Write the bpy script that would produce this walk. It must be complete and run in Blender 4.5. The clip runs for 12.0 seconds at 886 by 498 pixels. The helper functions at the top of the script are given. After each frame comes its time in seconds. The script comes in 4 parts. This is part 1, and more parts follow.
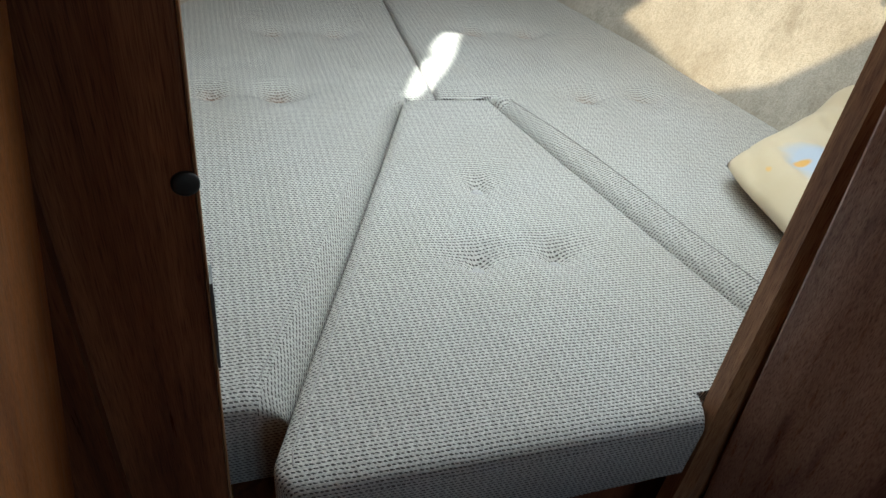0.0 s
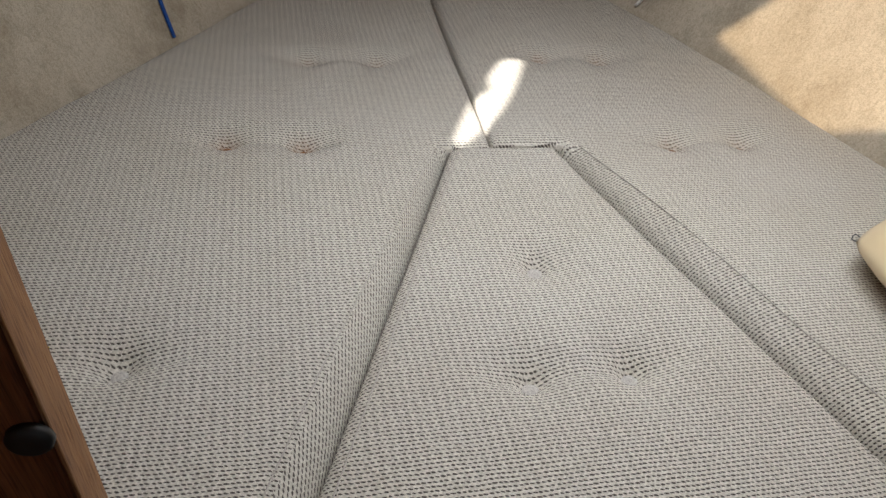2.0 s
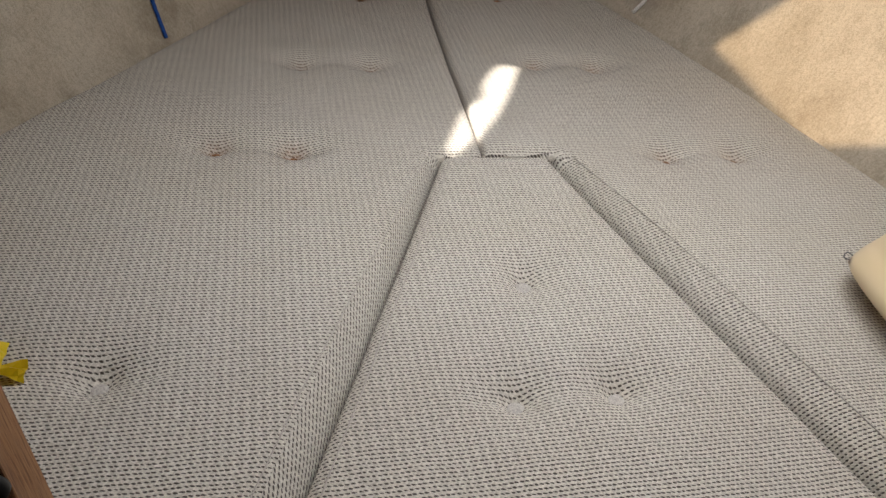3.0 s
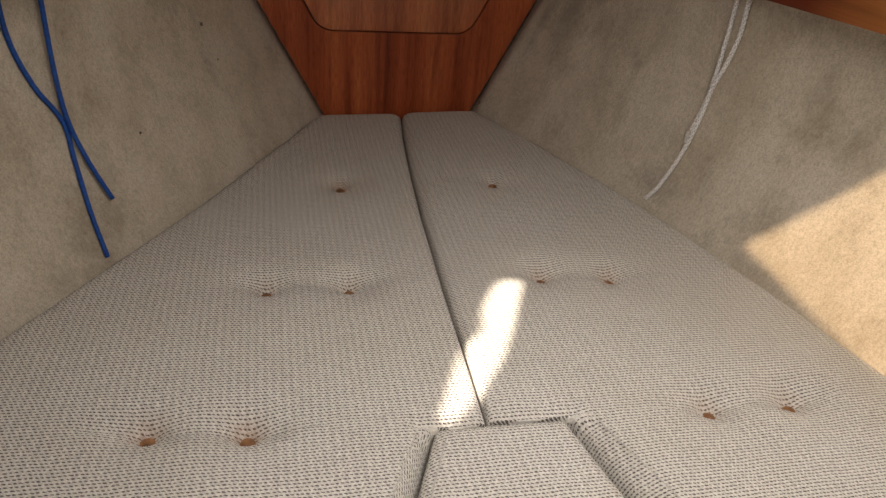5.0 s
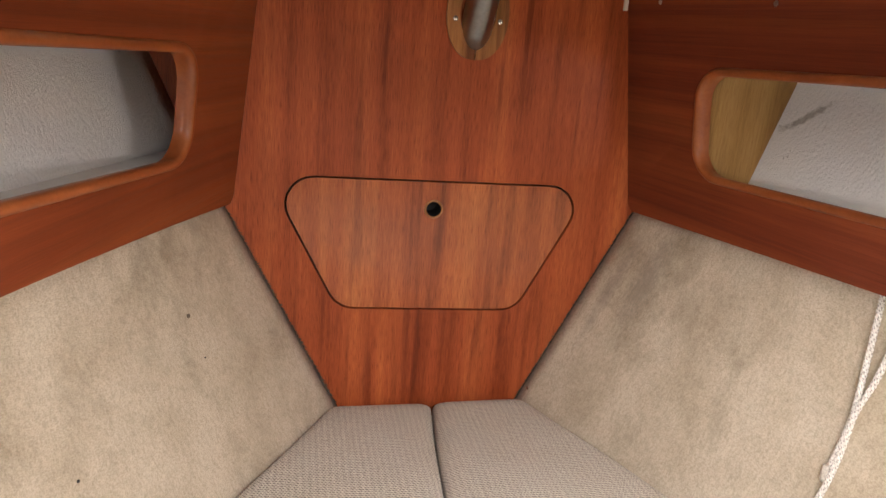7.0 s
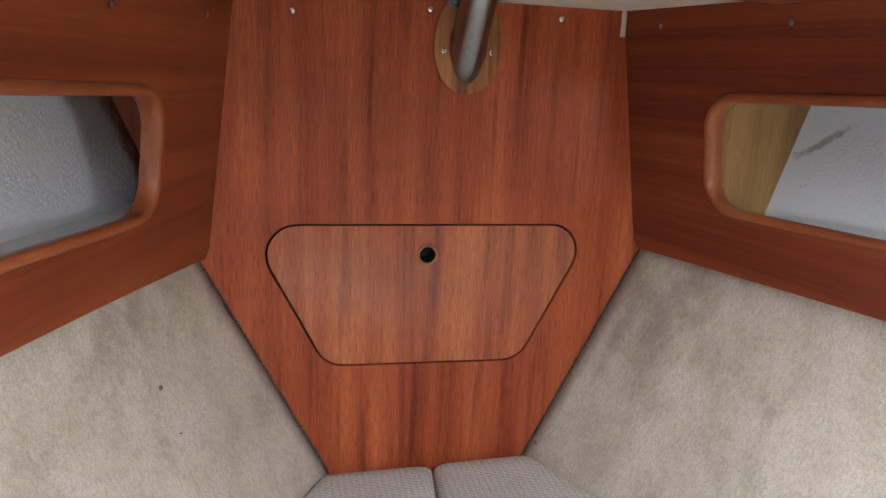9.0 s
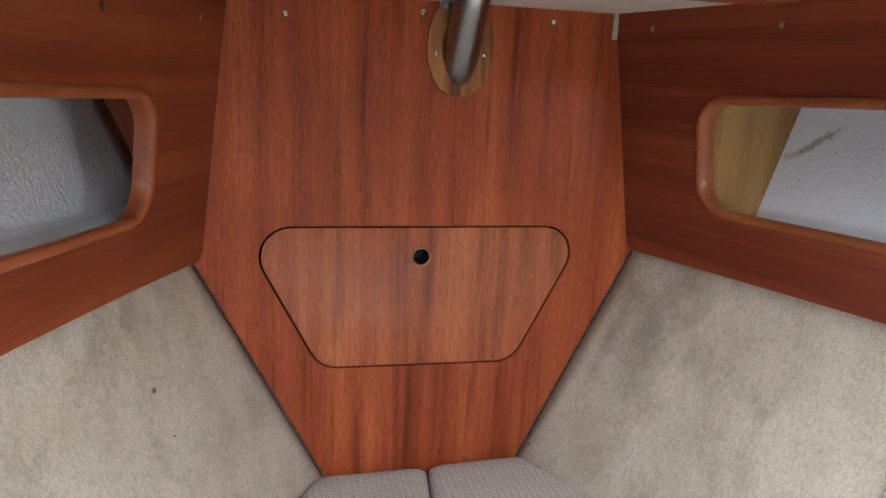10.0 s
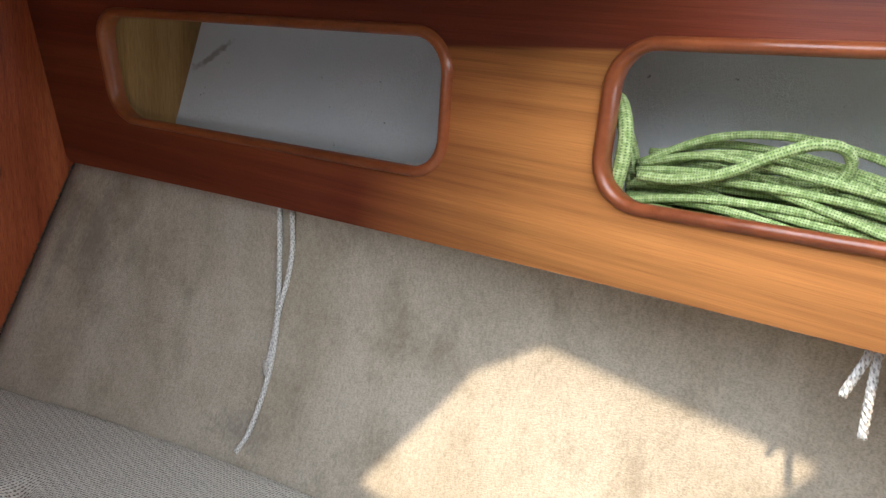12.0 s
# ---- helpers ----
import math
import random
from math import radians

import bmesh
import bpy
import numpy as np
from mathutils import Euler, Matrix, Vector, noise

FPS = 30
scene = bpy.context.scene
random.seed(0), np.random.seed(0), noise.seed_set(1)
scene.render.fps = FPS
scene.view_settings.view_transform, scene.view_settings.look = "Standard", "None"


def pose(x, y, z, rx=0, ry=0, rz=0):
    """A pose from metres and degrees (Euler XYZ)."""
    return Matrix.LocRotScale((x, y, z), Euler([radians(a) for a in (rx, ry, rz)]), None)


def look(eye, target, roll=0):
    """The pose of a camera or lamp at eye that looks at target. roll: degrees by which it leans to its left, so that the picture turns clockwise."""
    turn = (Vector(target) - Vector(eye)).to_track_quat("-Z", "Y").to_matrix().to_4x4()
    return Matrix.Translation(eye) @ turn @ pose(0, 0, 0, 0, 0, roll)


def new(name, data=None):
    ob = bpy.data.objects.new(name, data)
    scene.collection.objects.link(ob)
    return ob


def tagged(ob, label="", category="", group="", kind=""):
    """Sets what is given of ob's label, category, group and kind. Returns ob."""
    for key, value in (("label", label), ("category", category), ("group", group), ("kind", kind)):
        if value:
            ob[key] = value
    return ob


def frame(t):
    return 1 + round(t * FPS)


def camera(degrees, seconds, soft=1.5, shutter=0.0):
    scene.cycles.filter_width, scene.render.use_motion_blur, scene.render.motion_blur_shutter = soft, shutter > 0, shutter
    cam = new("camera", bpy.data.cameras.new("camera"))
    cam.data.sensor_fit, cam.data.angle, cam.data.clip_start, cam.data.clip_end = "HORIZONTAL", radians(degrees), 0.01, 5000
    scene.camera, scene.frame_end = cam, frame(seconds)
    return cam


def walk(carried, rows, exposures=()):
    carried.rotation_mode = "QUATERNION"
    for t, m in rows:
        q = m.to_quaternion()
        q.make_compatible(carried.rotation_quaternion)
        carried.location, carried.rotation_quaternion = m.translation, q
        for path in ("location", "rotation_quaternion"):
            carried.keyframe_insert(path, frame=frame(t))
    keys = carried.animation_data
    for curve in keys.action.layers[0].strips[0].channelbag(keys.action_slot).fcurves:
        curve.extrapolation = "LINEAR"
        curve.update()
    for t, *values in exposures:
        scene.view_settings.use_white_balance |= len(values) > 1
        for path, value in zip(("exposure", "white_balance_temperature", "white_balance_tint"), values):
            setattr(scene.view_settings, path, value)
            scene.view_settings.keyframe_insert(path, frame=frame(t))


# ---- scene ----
# ---------------------------------------------------------------- camera
cam = camera(64.1, 12.0, soft=1.45)
PATH = [
    (0, (-0.4433, 0.4133, 1.3992), (0.0283, 1.6242, 0.355), 7.5),
    (0.5, (-0.4125, 0.4758, 1.4192), (-0.035, 1.745, 0.4067), 5.7),
    (1, (-0.3892, 0.53, 1.3925), (-0.0592, 1.8, 0.365), 6.4),
    (1.5, (-0.3833, 0.5675, 1.3833), (-0.055, 1.8325, 0.3492), 7.4),
    (2, (-0.3558, 0.63, 1.3758), (-0.035, 1.8642, 0.3025), 4.8),
    (2.5, (-0.3517, 0.6367, 1.35), (-0.0383, 1.8067, 0.205), 5.5),
    (3, (-0.3425, 0.6483, 1.3875), (-0.0158, 1.8733, 0.3058), 6.0),
    (3.2, (-0.3425, 0.6875, 1.3917), (-0.0125, 1.9542, 0.36), 5.6),
    (4.8, (-0.3025, 0.9192, 1.4275), (0.065, 2.2358, 0.4742), 5.7),
    (5, (-0.2925, 0.9392, 1.4383), (0.0708, 2.2958, 0.5408), 5.2),
    (5.5, (-0.2792, 1.0208, 1.4642), (0.0792, 2.4825, 0.7483), 4.3),
    (6, (-0.2742, 1.1408, 1.4675), (0.07, 2.6475, 0.8442), 4.5),
    (6.5, (-0.285, 1.2308, 1.47), (0.0483, 2.7783, 0.9508), 4.7),
    (7, (-0.265, 1.2992, 1.4675), (0.0692, 2.8625, 0.995), 4.6),
    (7.5, (-0.2725, 1.3508, 1.4783), (0.0758, 2.9208, 1.0383), 4.3),
    (9.5, (-0.2667, 1.3992, 1.46), (0.1125, 2.9742, 1.07), 2.4),
    (10, (-0.2675, 1.3958, 1.4625), (0.1217, 2.9692, 1.075), 2.6),
    (10.5, (-0.2425, 1.3808, 1.4475), (0.2158, 2.9217, 1.0075), 3.0),
    (11, (-0.1608, 1.3025, 1.4533), (0.5458, 2.735, 0.9783), 3.2),
    (11.5, (-0.1342, 1.2183, 1.4642), (0.7692, 2.5292, 0.9733), 3.3),
    (12, (-0.1125, 1.1575, 1.4692), (1.0592, 2.2342, 0.9733), 4.8),
]
S = 1.2              # metres to one unit of the plan below, from the length of the berth
walk(cam, [(t, look(Vector(eye) * S, Vector(target) * S, roll)) for t, eye, target, roll in PATH],
     [(0, 1.14, 5650, 1), (0.5, 1.04, 5750, 3), (1.0, 1.05, 6000, 7), (1.5, 1.01, 6050, 8), (2.0, 0.86, 6400, 12), (2.5, 0.70, 6450, 12), (3.0, 0.76, 6600, 14), (3.2, 0.75, 6600, 14), (5.0, 0.94, 7100, 17), (5.5, 1.35, 7200, 19),
      (6.0, 1.92, 7300, 20), (6.5, 2.55, 7300, 20), (7.5, 2.76, 6500, 16), (9.5, 2.66, 5600, 12), (10.5, 2.58, 5700, 12), (11, 2.12, 5650, 9), (12, 1.50, 5700, 10)])

# ---------------------------------------------------------------- light
SUN = Vector((0.72, 0.51, -1.0)).normalized()          # the way the sunlight travels
world = bpy.data.worlds.new("sky_world")
scene.world = world
world.use_nodes = True
wn = world.node_tree
sky = wn.nodes.new("ShaderNodeTexSky")
sky.sky_type, sky.sun_disc = 'NISHITA', False
sky.sun_elevation = math.asin(-SUN.z)
sky.sun_rotation = math.atan2(-SUN.x, -SUN.y)
wn.nodes["Background"].inputs["Strength"].default_value = 0.12
wn.links.new(sky.outputs["Color"], wn.nodes["Background"].inputs["Color"])


def lamp(name, kind, power, colour, m, size=0.0, size_y=0.0):
    data = bpy.data.lights.new(name, kind)
    data.energy, data.color = power, colour
    if kind == 'AREA':
        data.shape, data.size, data.size_y = 'RECTANGLE', size * S, size_y * S
    ob = new(name, data)
    m.translation = m.translation * S
    ob.matrix_world = m
    return ob


sun = lamp("sun", 'SUN', 7.5, (1.0, 0.955, 0.87), look(-SUN * 6, (0, 0, 0)))
sun.data.angle = radians(1.3)
# sky light under the deck hatch, wider than its opening, and in the unseen companionway behind
lamp("hatch_light", 'AREA', 4.6, (0.95, 0.98, 1.0), look((0.05, 1.25, 1.572), (0.05, 1.25, 0)), 0.80, 0.34).data.spread = radians(162)
# fill lamp added on the port side to brighten bulkhead and starboard
lamp("port_fill_light", 'AREA', 0.28, (0.95, 0.98, 1.0), look((-0.80, 1.26, 1.405), (0.35, 2.25, 1.05)), 0.50, 0.12).data.spread = radians(74)
lamp("starboard_portlight_light", 'AREA', 0.4, (0.93, 0.97, 1.0), look((0.90, 0.99, 1.425), (-0.2, 1.95, 1.37)), 0.34, 0.11).data.spread = radians(100)
lamp("companionway_light", 'AREA', 0.75, (1.0, 0.97, 0.93), look((0, -1.17, 1.32), (0, 1.2, 1.1)), 0.7, 0.8)


# ---------------------------------------------------------------- materials
def nodes_of(name):
    m = bpy.data.materials.new(name)
    m.use_nodes = True
    t = m.node_tree
    return m, t, t.nodes["Principled BSDF"]


def node(t, kind, **props):
    n = t.nodes.new(kind)
    for k, v in props.items():
        n.inputs[k.replace("_", " ")].default_value = v
    return n


def maths(t, op, a, b=None):
    n = t.nodes.new("ShaderNodeMath")
    n.operation = op
    for i, v in enumerate((a, b)):
        if v is None:
            continue
        if isinstance(v, (int, float)):
            n.inputs[i].default_value = v
        else:
            t.links.new(v, n.inputs[i])
    return n.outputs[0]


def ramp(t, fac, stops):
    n = t.nodes.new("ShaderNodeValToRGB")
    e = n.color_ramp.elements
    while len(e) < len(stops):
        e.new(0.5)
    for el, (p, c) in zip(e, stops):
        el.position, el.color = p, (*c, 1)
    t.links.new(fac, n.inputs[0])
    return n.outputs[0]


def coords(t, scale, kind="Object", turn=(0, 0, 0)):
    tc = t.nodes.new("ShaderNodeTexCoord")
    mp = t.nodes.new("ShaderNodeMapping")
    mp.inputs["Scale"].default_value = scale
    mp.inputs["Rotation"].default_value = turn
    t.links.new(tc.outputs[kind], mp.inputs["Vector"])
    return mp.outputs[0]


def noise_tex(t, vec, scale, detail=4.0, rough=0.55):
    n = node(t, "ShaderNodeTexNoise", Scale=scale, Detail=detail, Roughness=rough)
    t.links.new(vec, n.inputs["Vector"])
    return n.outputs["Fac"]


def mix(t, fac, a, b, mode='MIX'):
    n = t.nodes.new("ShaderNodeMix")
    n.data_type, n.blend_type = 'RGBA', mode
    for sock, v in ((n.inputs[0], fac), (n.inputs[6], a), (n.inputs[7], b)):
        if isinstance(v, (int, float)):
            sock.default_value = v
        elif isinstance(v, tuple):
            sock.default_value = (*v, 1)
        else:
            t.links.new(v, sock)
    return n.outputs[2]


def bump(t, bsdf, height, strength, distance):
    n = node(t, "ShaderNodeBump", Strength=strength, Distance=distance)
    t.links.new(height, n.inputs["Height"])
    t.links.new(n.outputs[0], bsdf.inputs["Normal"])


def wood(name, along, dark, mid, light, rough=0.34, coat=0.16, shift=0.0, pore_mix=0.85, stripe=1.0, lit_end=None):
    """Varnished timber with its grain along one axis. Last argument: colour that paints light on the after end."""
    m, t, b = nodes_of(name)
    stretch = {"x": (0.035, 1, 1), "y": (0.012, 0.012, 1), "z": (1, 1, 0.035), "bead": (0.15, 0.15, 0.15)}[along]

    def grain(k):
        v = coords(t, tuple(1.0 if q == 1 else q * k for q in stretch))
        add = t.nodes.new("ShaderNodeVectorMath")
        add.inputs[1].default_value = (shift, shift * 0.7, shift * 1.3)
        t.links.new(v, add.inputs[0])
        return add.outputs[0]
    bands = noise_tex(t, grain(1.0), 17.0, 3.0, 0.5)
    fibre = noise_tex(t, grain(1.0), 150.0, 4.0, 0.6)
    stripes = noise_tex(t, grain(1.6), 42.0, 2.0, 0.5)
    pores = noise_tex(t, grain(0.9), 1050.0, 2.0, 0.6)
    cloud = noise_tex(t, coords(t, (1, 1, 1)), 3.0, 2.0)
    f = maths(t, 'ADD', maths(t, 'MULTIPLY', bands, 0.7), maths(t, 'MULTIPLY', fibre, 0.3))
    c = ramp(t, f, ((0.36, dark), (0.49, mid), (0.64, light)))
    # golden light on the after end, painted in and cut off along a sloping line
    if lit_end:
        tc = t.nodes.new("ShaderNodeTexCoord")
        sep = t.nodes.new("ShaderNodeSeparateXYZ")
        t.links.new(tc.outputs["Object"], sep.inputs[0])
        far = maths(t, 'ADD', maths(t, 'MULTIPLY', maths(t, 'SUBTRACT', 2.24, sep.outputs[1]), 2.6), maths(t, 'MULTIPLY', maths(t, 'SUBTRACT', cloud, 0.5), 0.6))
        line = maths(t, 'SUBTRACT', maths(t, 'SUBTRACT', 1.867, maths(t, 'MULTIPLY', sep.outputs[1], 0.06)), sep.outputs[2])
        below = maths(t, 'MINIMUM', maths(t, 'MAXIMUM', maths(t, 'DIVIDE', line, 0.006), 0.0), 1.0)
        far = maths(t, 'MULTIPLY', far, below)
        lightened = ramp(t, f, ((0.36, tuple(q * 0.72 for q in lit_end)), (0.49, lit_end), (0.64, tuple(min(0.8, q * 1.25) for q in lit_end))))
        c = mix(t, ramp(t, far, ((0.0, (0, 0, 0)), (0.85, (1, 1, 1)))), c, lightened)
    pore = ramp(t, pores, ((0.33, (0.50, 0.42, 0.40)), (0.45, (0.93, 0.93, 0.93)), (0.66, (1.28, 1.38, 1.36))))
    c = mix(t, pore_mix, c, pore, 'MULTIPLY')
    c = mix(t, stripe, c, ramp(t, stripes, ((0.33, (0.58, 0.53, 0.56)), (0.44, (0.96, 0.95, 0.95)), (0.62, (1.10, 1.13, 1.12)))), 'MULTIPLY')
    c = mix(t, 1.0, c, ramp(t, cloud, ((0.3, (0.86, 0.84, 0.82)), (0.7, (1.1, 1.1, 1.1)))), 'MULTIPLY')
    t.links.new(c, b.inputs["Base Color"])
    t.links.new(ramp(t, fibre, ((0.3, (rough - 0.06,) * 3), (0.7, (rough + 0.10,) * 3))), b.inputs["Roughness"])
    b.inputs["Coat Weight"].default_value = coat
    b.inputs["Coat Roughness"].default_value = 0.17
    b.inputs["Specular IOR Level"].default_value = 0.25
    if pore_mix:
        bump(t, b, pores, 0.25, 0.0006)
    return m


def plain(name, colour, rough, metal=0.0, var=0.12, scale=40.0, relief=0.0):
    m, t, b = nodes_of(name)
    f = noise_tex(t, coords(t, (1, 1, 1)), scale, 4.0)
    lo, hi = tuple(c * (1 - var) for c in colour), tuple(min(1, c * (1 + var)) for c in colour)
    t.links.new(ramp(t, f, ((0.3, lo), (0.7, hi))), b.inputs["Base Color"])
    b.inputs["Roughness"].default_value, b.inputs["Metallic"].default_value = rough, metal
    if relief:
        bump(t, b, f, 0.5, relief)
    return m


def woven(name):
    """Coarse open-weave upholstery: pale threads with rows of small dark gaps."""
    m, t, b = nodes_of(name)
    tc = t.nodes.new("ShaderNodeTexCoord")
    warp = node(t, "ShaderNodeTexNoise", Scale=26.0, Detail=1.0)
    t.links.new(tc.outputs["UV"], warp.inputs["Vector"])
    sep = t.nodes.new("ShaderNodeSeparateXYZ")
    t.links.new(tc.outputs["UV"], sep.inputs[0])
    u = maths(t, 'ADD', maths(t, 'DIVIDE', sep.outputs[0], 0.0052), maths(t, 'MULTIPLY', warp.outputs["Fac"], 0.55))
    v = maths(t, 'ADD', maths(t, 'DIVIDE', sep.outputs[1], 0.0045), maths(t, 'MULTIPLY', warp.outputs["Fac"], 0.8))
    odd = maths(t, 'MODULO', maths(t, 'FLOOR', maths(t, 'ADD', v, 1000.0)), 2.0)
    fu = maths(t, 'SUBTRACT', maths(t, 'FRACT', maths(t, 'ADD', u, maths(t, 'MULTIPLY', odd, 0.5))), 0.5)
    fv = maths(t, 'SUBTRACT', maths(t, 'FRACT', v), 0.5)
    wob = noise_tex(t, coords(t, (1, 1, 1)), 260.0, 2.0)
    fu = maths(t, 'ADD', fu, maths(t, 'ADD', maths(t, 'MULTIPLY', fv, 0.75), maths(t, 'MULTIPLY', maths(t, 'SUBTRACT', wob, 0.5), 0.8)))
    rib = maths(t, 'COSINE', maths(t, 'MULTIPLY', u, math.pi))
    eu = maths(t, 'DIVIDE', fu, maths(t, 'ADD', 0.39, maths(t, 'MULTIPLY', rib, 0.04)))
    ev = maths(t, 'DIVIDE', fv, maths(t, 'ADD', 0.25, maths(t, 'MULTIPLY', rib, 0.04)))
    d2 = maths(t, 'ADD', maths(t, 'MULTIPLY', eu, eu), maths(t, 'MULTIPLY', ev, ev))
    mr = node(t, "ShaderNodeMapRange", From_Min=0.18, From_Max=1.35)
    mr.interpolation_type = 'SMOOTHSTEP'
    t.links.new(d2, mr.inputs["Value"])
    thread = mr.outputs[0]
    stain = noise_tex(t, coords(t, (1, 1, 1)), 4.5, 4.0, 0.6)
    fuzz = noise_tex(t, coords(t, (1, 1, 1)), 900.0, 2.0)
    pale = mix(t, stain, (0.68, 0.63, 0.525), (0.84, 0.815, 0.75))
    pale = mix(t, maths(t, 'MULTIPLY', fuzz, 0.5), pale, (0.50, 0.46, 0.40))
    twist = noise_tex(t, coords(t, (1, 1, 1)), 330.0, 1.0)
    pale = mix(t, 1.0, pale, ramp(t, twist, ((0.35, (0.80, 0.79, 0.77)), (0.65, (1.06, 1.06, 1.06)))), 'MULTIPLY')
    pale = mix(t, maths(t, 'ADD', 0.06, maths(t, 'MULTIPLY', rib, 0.06)), pale, (0.36, 0.32, 0.27))
    c = mix(t, thread, (0.105, 0.090, 0.076), pale)
    spot = t.nodes.new("ShaderNodeAttribute")
    spot.attribute_name = "stain"
    rusty = maths(t, 'MULTIPLY', spot.outputs["Fac"], ramp(t, noise_tex(t, coords(t, (1, 1, 1)), 120.0, 3.0, 0.7), ((0.30, (0.25, 0.25, 0.25)), (0.62, (1, 1, 1)))))
    c = mix(t, rusty, c, (0.33, 0.15, 0.062))
    t.links.new(c, b.inputs["Base Color"])
    b.inputs["Roughness"].default_value = 0.95
    b.inputs["Specular IOR Level"].default_value = 0.15
    b.inputs["Sheen Weight"].default_value = 0.15
    bump(t, b, thread, 0.9, 0.0022)
    return m


def carpet(name):
    """Thin felt lining, beige, blotched with damp and grime."""
    m, t, b = nodes_of(name)
    o = coords(t, (1, 1, 1))
    pile = noise_tex(t, coords(t, (1, 0.38, 0.8)), 560.0, 3.0, 0.65)
    tuft = noise_tex(t, coords(t, (1, 0.35, 1)), 130.0, 3.0)
    blot = noise_tex(t, coords(t, (1.4, 1, 0.7)), 6.5, 5.0, 0.62)
    mould = noise_tex(t, coords(t, (1, 1.6, 1.0)), 4.1, 6.0, 0.72)
    c = mix(t, tuft, (0.505, 0.442, 0.348), (0.595, 0.53, 0.432))
    c = mix(t, ramp(t, pile, ((0.36, (0.5, 0.5, 0.5)), (0.56, (0, 0, 0)))), c, (0.30, 0.262, 0.205))
    c = mix(t, 1.0, c, ramp(t, blot, ((0.36, (0.83, 0.80, 0.755)), (0.60, (1.05, 1.05, 1.04)))), 'MULTIPLY')
    c = mix(t, 1.0, c, ramp(t, mould, ((0.32, (0.74, 0.725, 0.70)), (0.48, (1, 1, 1)))), 'MULTIPLY')
    fleck = noise_tex(t, coords(t, (0.6, 1.4, 0.6)), 150.0, 3.0, 0.7)
    c = mix(t, 1.0, c, ramp(t, fleck, ((0.34, (0.86, 0.85, 0.83)), (0.50, (1, 1, 1)), (0.68, (1.07, 1.07, 1.07)))), 'MULTIPLY')
    # grime rubbed into the pile near the bulkhead
    tc = t.nodes.new("ShaderNodeTexCoord")
    for at, size in (((0.45, 2.87, 1.30), (0.30, 0.035, 0.13)), ((0.45, 2.94, 1.20), (0.30, 0.022, 0.20)), ((0.52, 2.43, 1.02), (0.2, 0.07, 0.05))):
        mp = t.nodes.new("ShaderNodeMapping")
        mp.vector_type = 'TEXTURE'
        mp.inputs["Location"].default_value, mp.inputs["Scale"].default_value = at, size
        t.links.new(tc.outputs["Object"], mp.inputs["Vector"])
        ln = t.nodes.new("ShaderNodeVectorMath")
        ln.operation = 'LENGTH'
        t.links.new(mp.outputs[0], ln.inputs[0])
        edge = maths(t, 'ADD', ln.outputs["Value"], maths(t, 'MULTIPLY', maths(t, 'SUBTRACT', maths(t, 'ADD', blot, fleck), 1.0), 1.4))
        c = mix(t, ramp(t, edge, ((0.2, (0.62, 0.62, 0.62)), (1.1, (0, 0, 0)))), c, (0.27, 0.235, 0.195))
    t.links.new(c, b.inputs["Base Color"])
    b.inputs["Roughness"].default_value = 1.0
    b.inputs["Specular IOR Level"].default_value = 0.1
    b.inputs["Sheen Weight"].default_value = 0.12
    bump(t, b, maths(t, 'ADD', pile, maths(t, 'MULTIPLY', tuft, 0.35)), 0.7, 0.0022)
    return m


def vinyl(name):
    """Pale textured plastic lining with a few scuffs."""
    m, t, b = nodes_of(name)
    o = coords(t, (1, 1, 1))
    grain = noise_tex(t, coords(t, (1, 1, 0.6)), 150.0, 5.0, 0.75)
    blot = noise_tex(t, o, 7.0, 5.0, 0.65)
    specks = noise_tex(t, o, 55.0, 3.0, 0.7)
    c = mix(t, blot, (0.70, 0.70, 0.68), (0.84, 0.84, 0.82))
    c = mix(t, 1.0, c, ramp(t, specks, ((0.24, (0.45, 0.43, 0.40)), (0.31, (1, 1, 1)))), 'MULTIPLY')
    # one long scuff
    tc = t.nodes.new("ShaderNodeTexCoord")
    mp = t.nodes.new("ShaderNodeMapping")
    mp.vector_type = 'TEXTURE'
    mp.inputs["Location"].default_value = (0.626, 2.755, 1.671)
    mp.inputs["Rotation"].default_value = (radians(-41), 0, 0)
    mp.inputs["Scale"].default_value = (0.2, 0.062, 0.0105)
    t.links.new(tc.outputs["Object"], mp.inputs["Vector"])
    ln = t.nodes.new("ShaderNodeVectorMath")
    ln.operation = 'LENGTH'
    t.links.new(mp.outputs[0], ln.inputs[0])
    edge = maths(t, 'ADD', ln.outputs["Value"], maths(t, 'MULTIPLY', maths(t, 'SUBTRACT', specks, 0.5), 2.2))
    c = mix(t, ramp(t, edge, ((0.35, (0.75, 0.75, 0.75)), (0.95, (0, 0, 0)))), c, (0.27, 0.25, 0.22))
    t.links.new(c, b.inputs["Base Color"])
    b.inputs["Roughness"].default_value = 0.6
    bump(t, b, grain, 1.0, 0.0045)
    return m


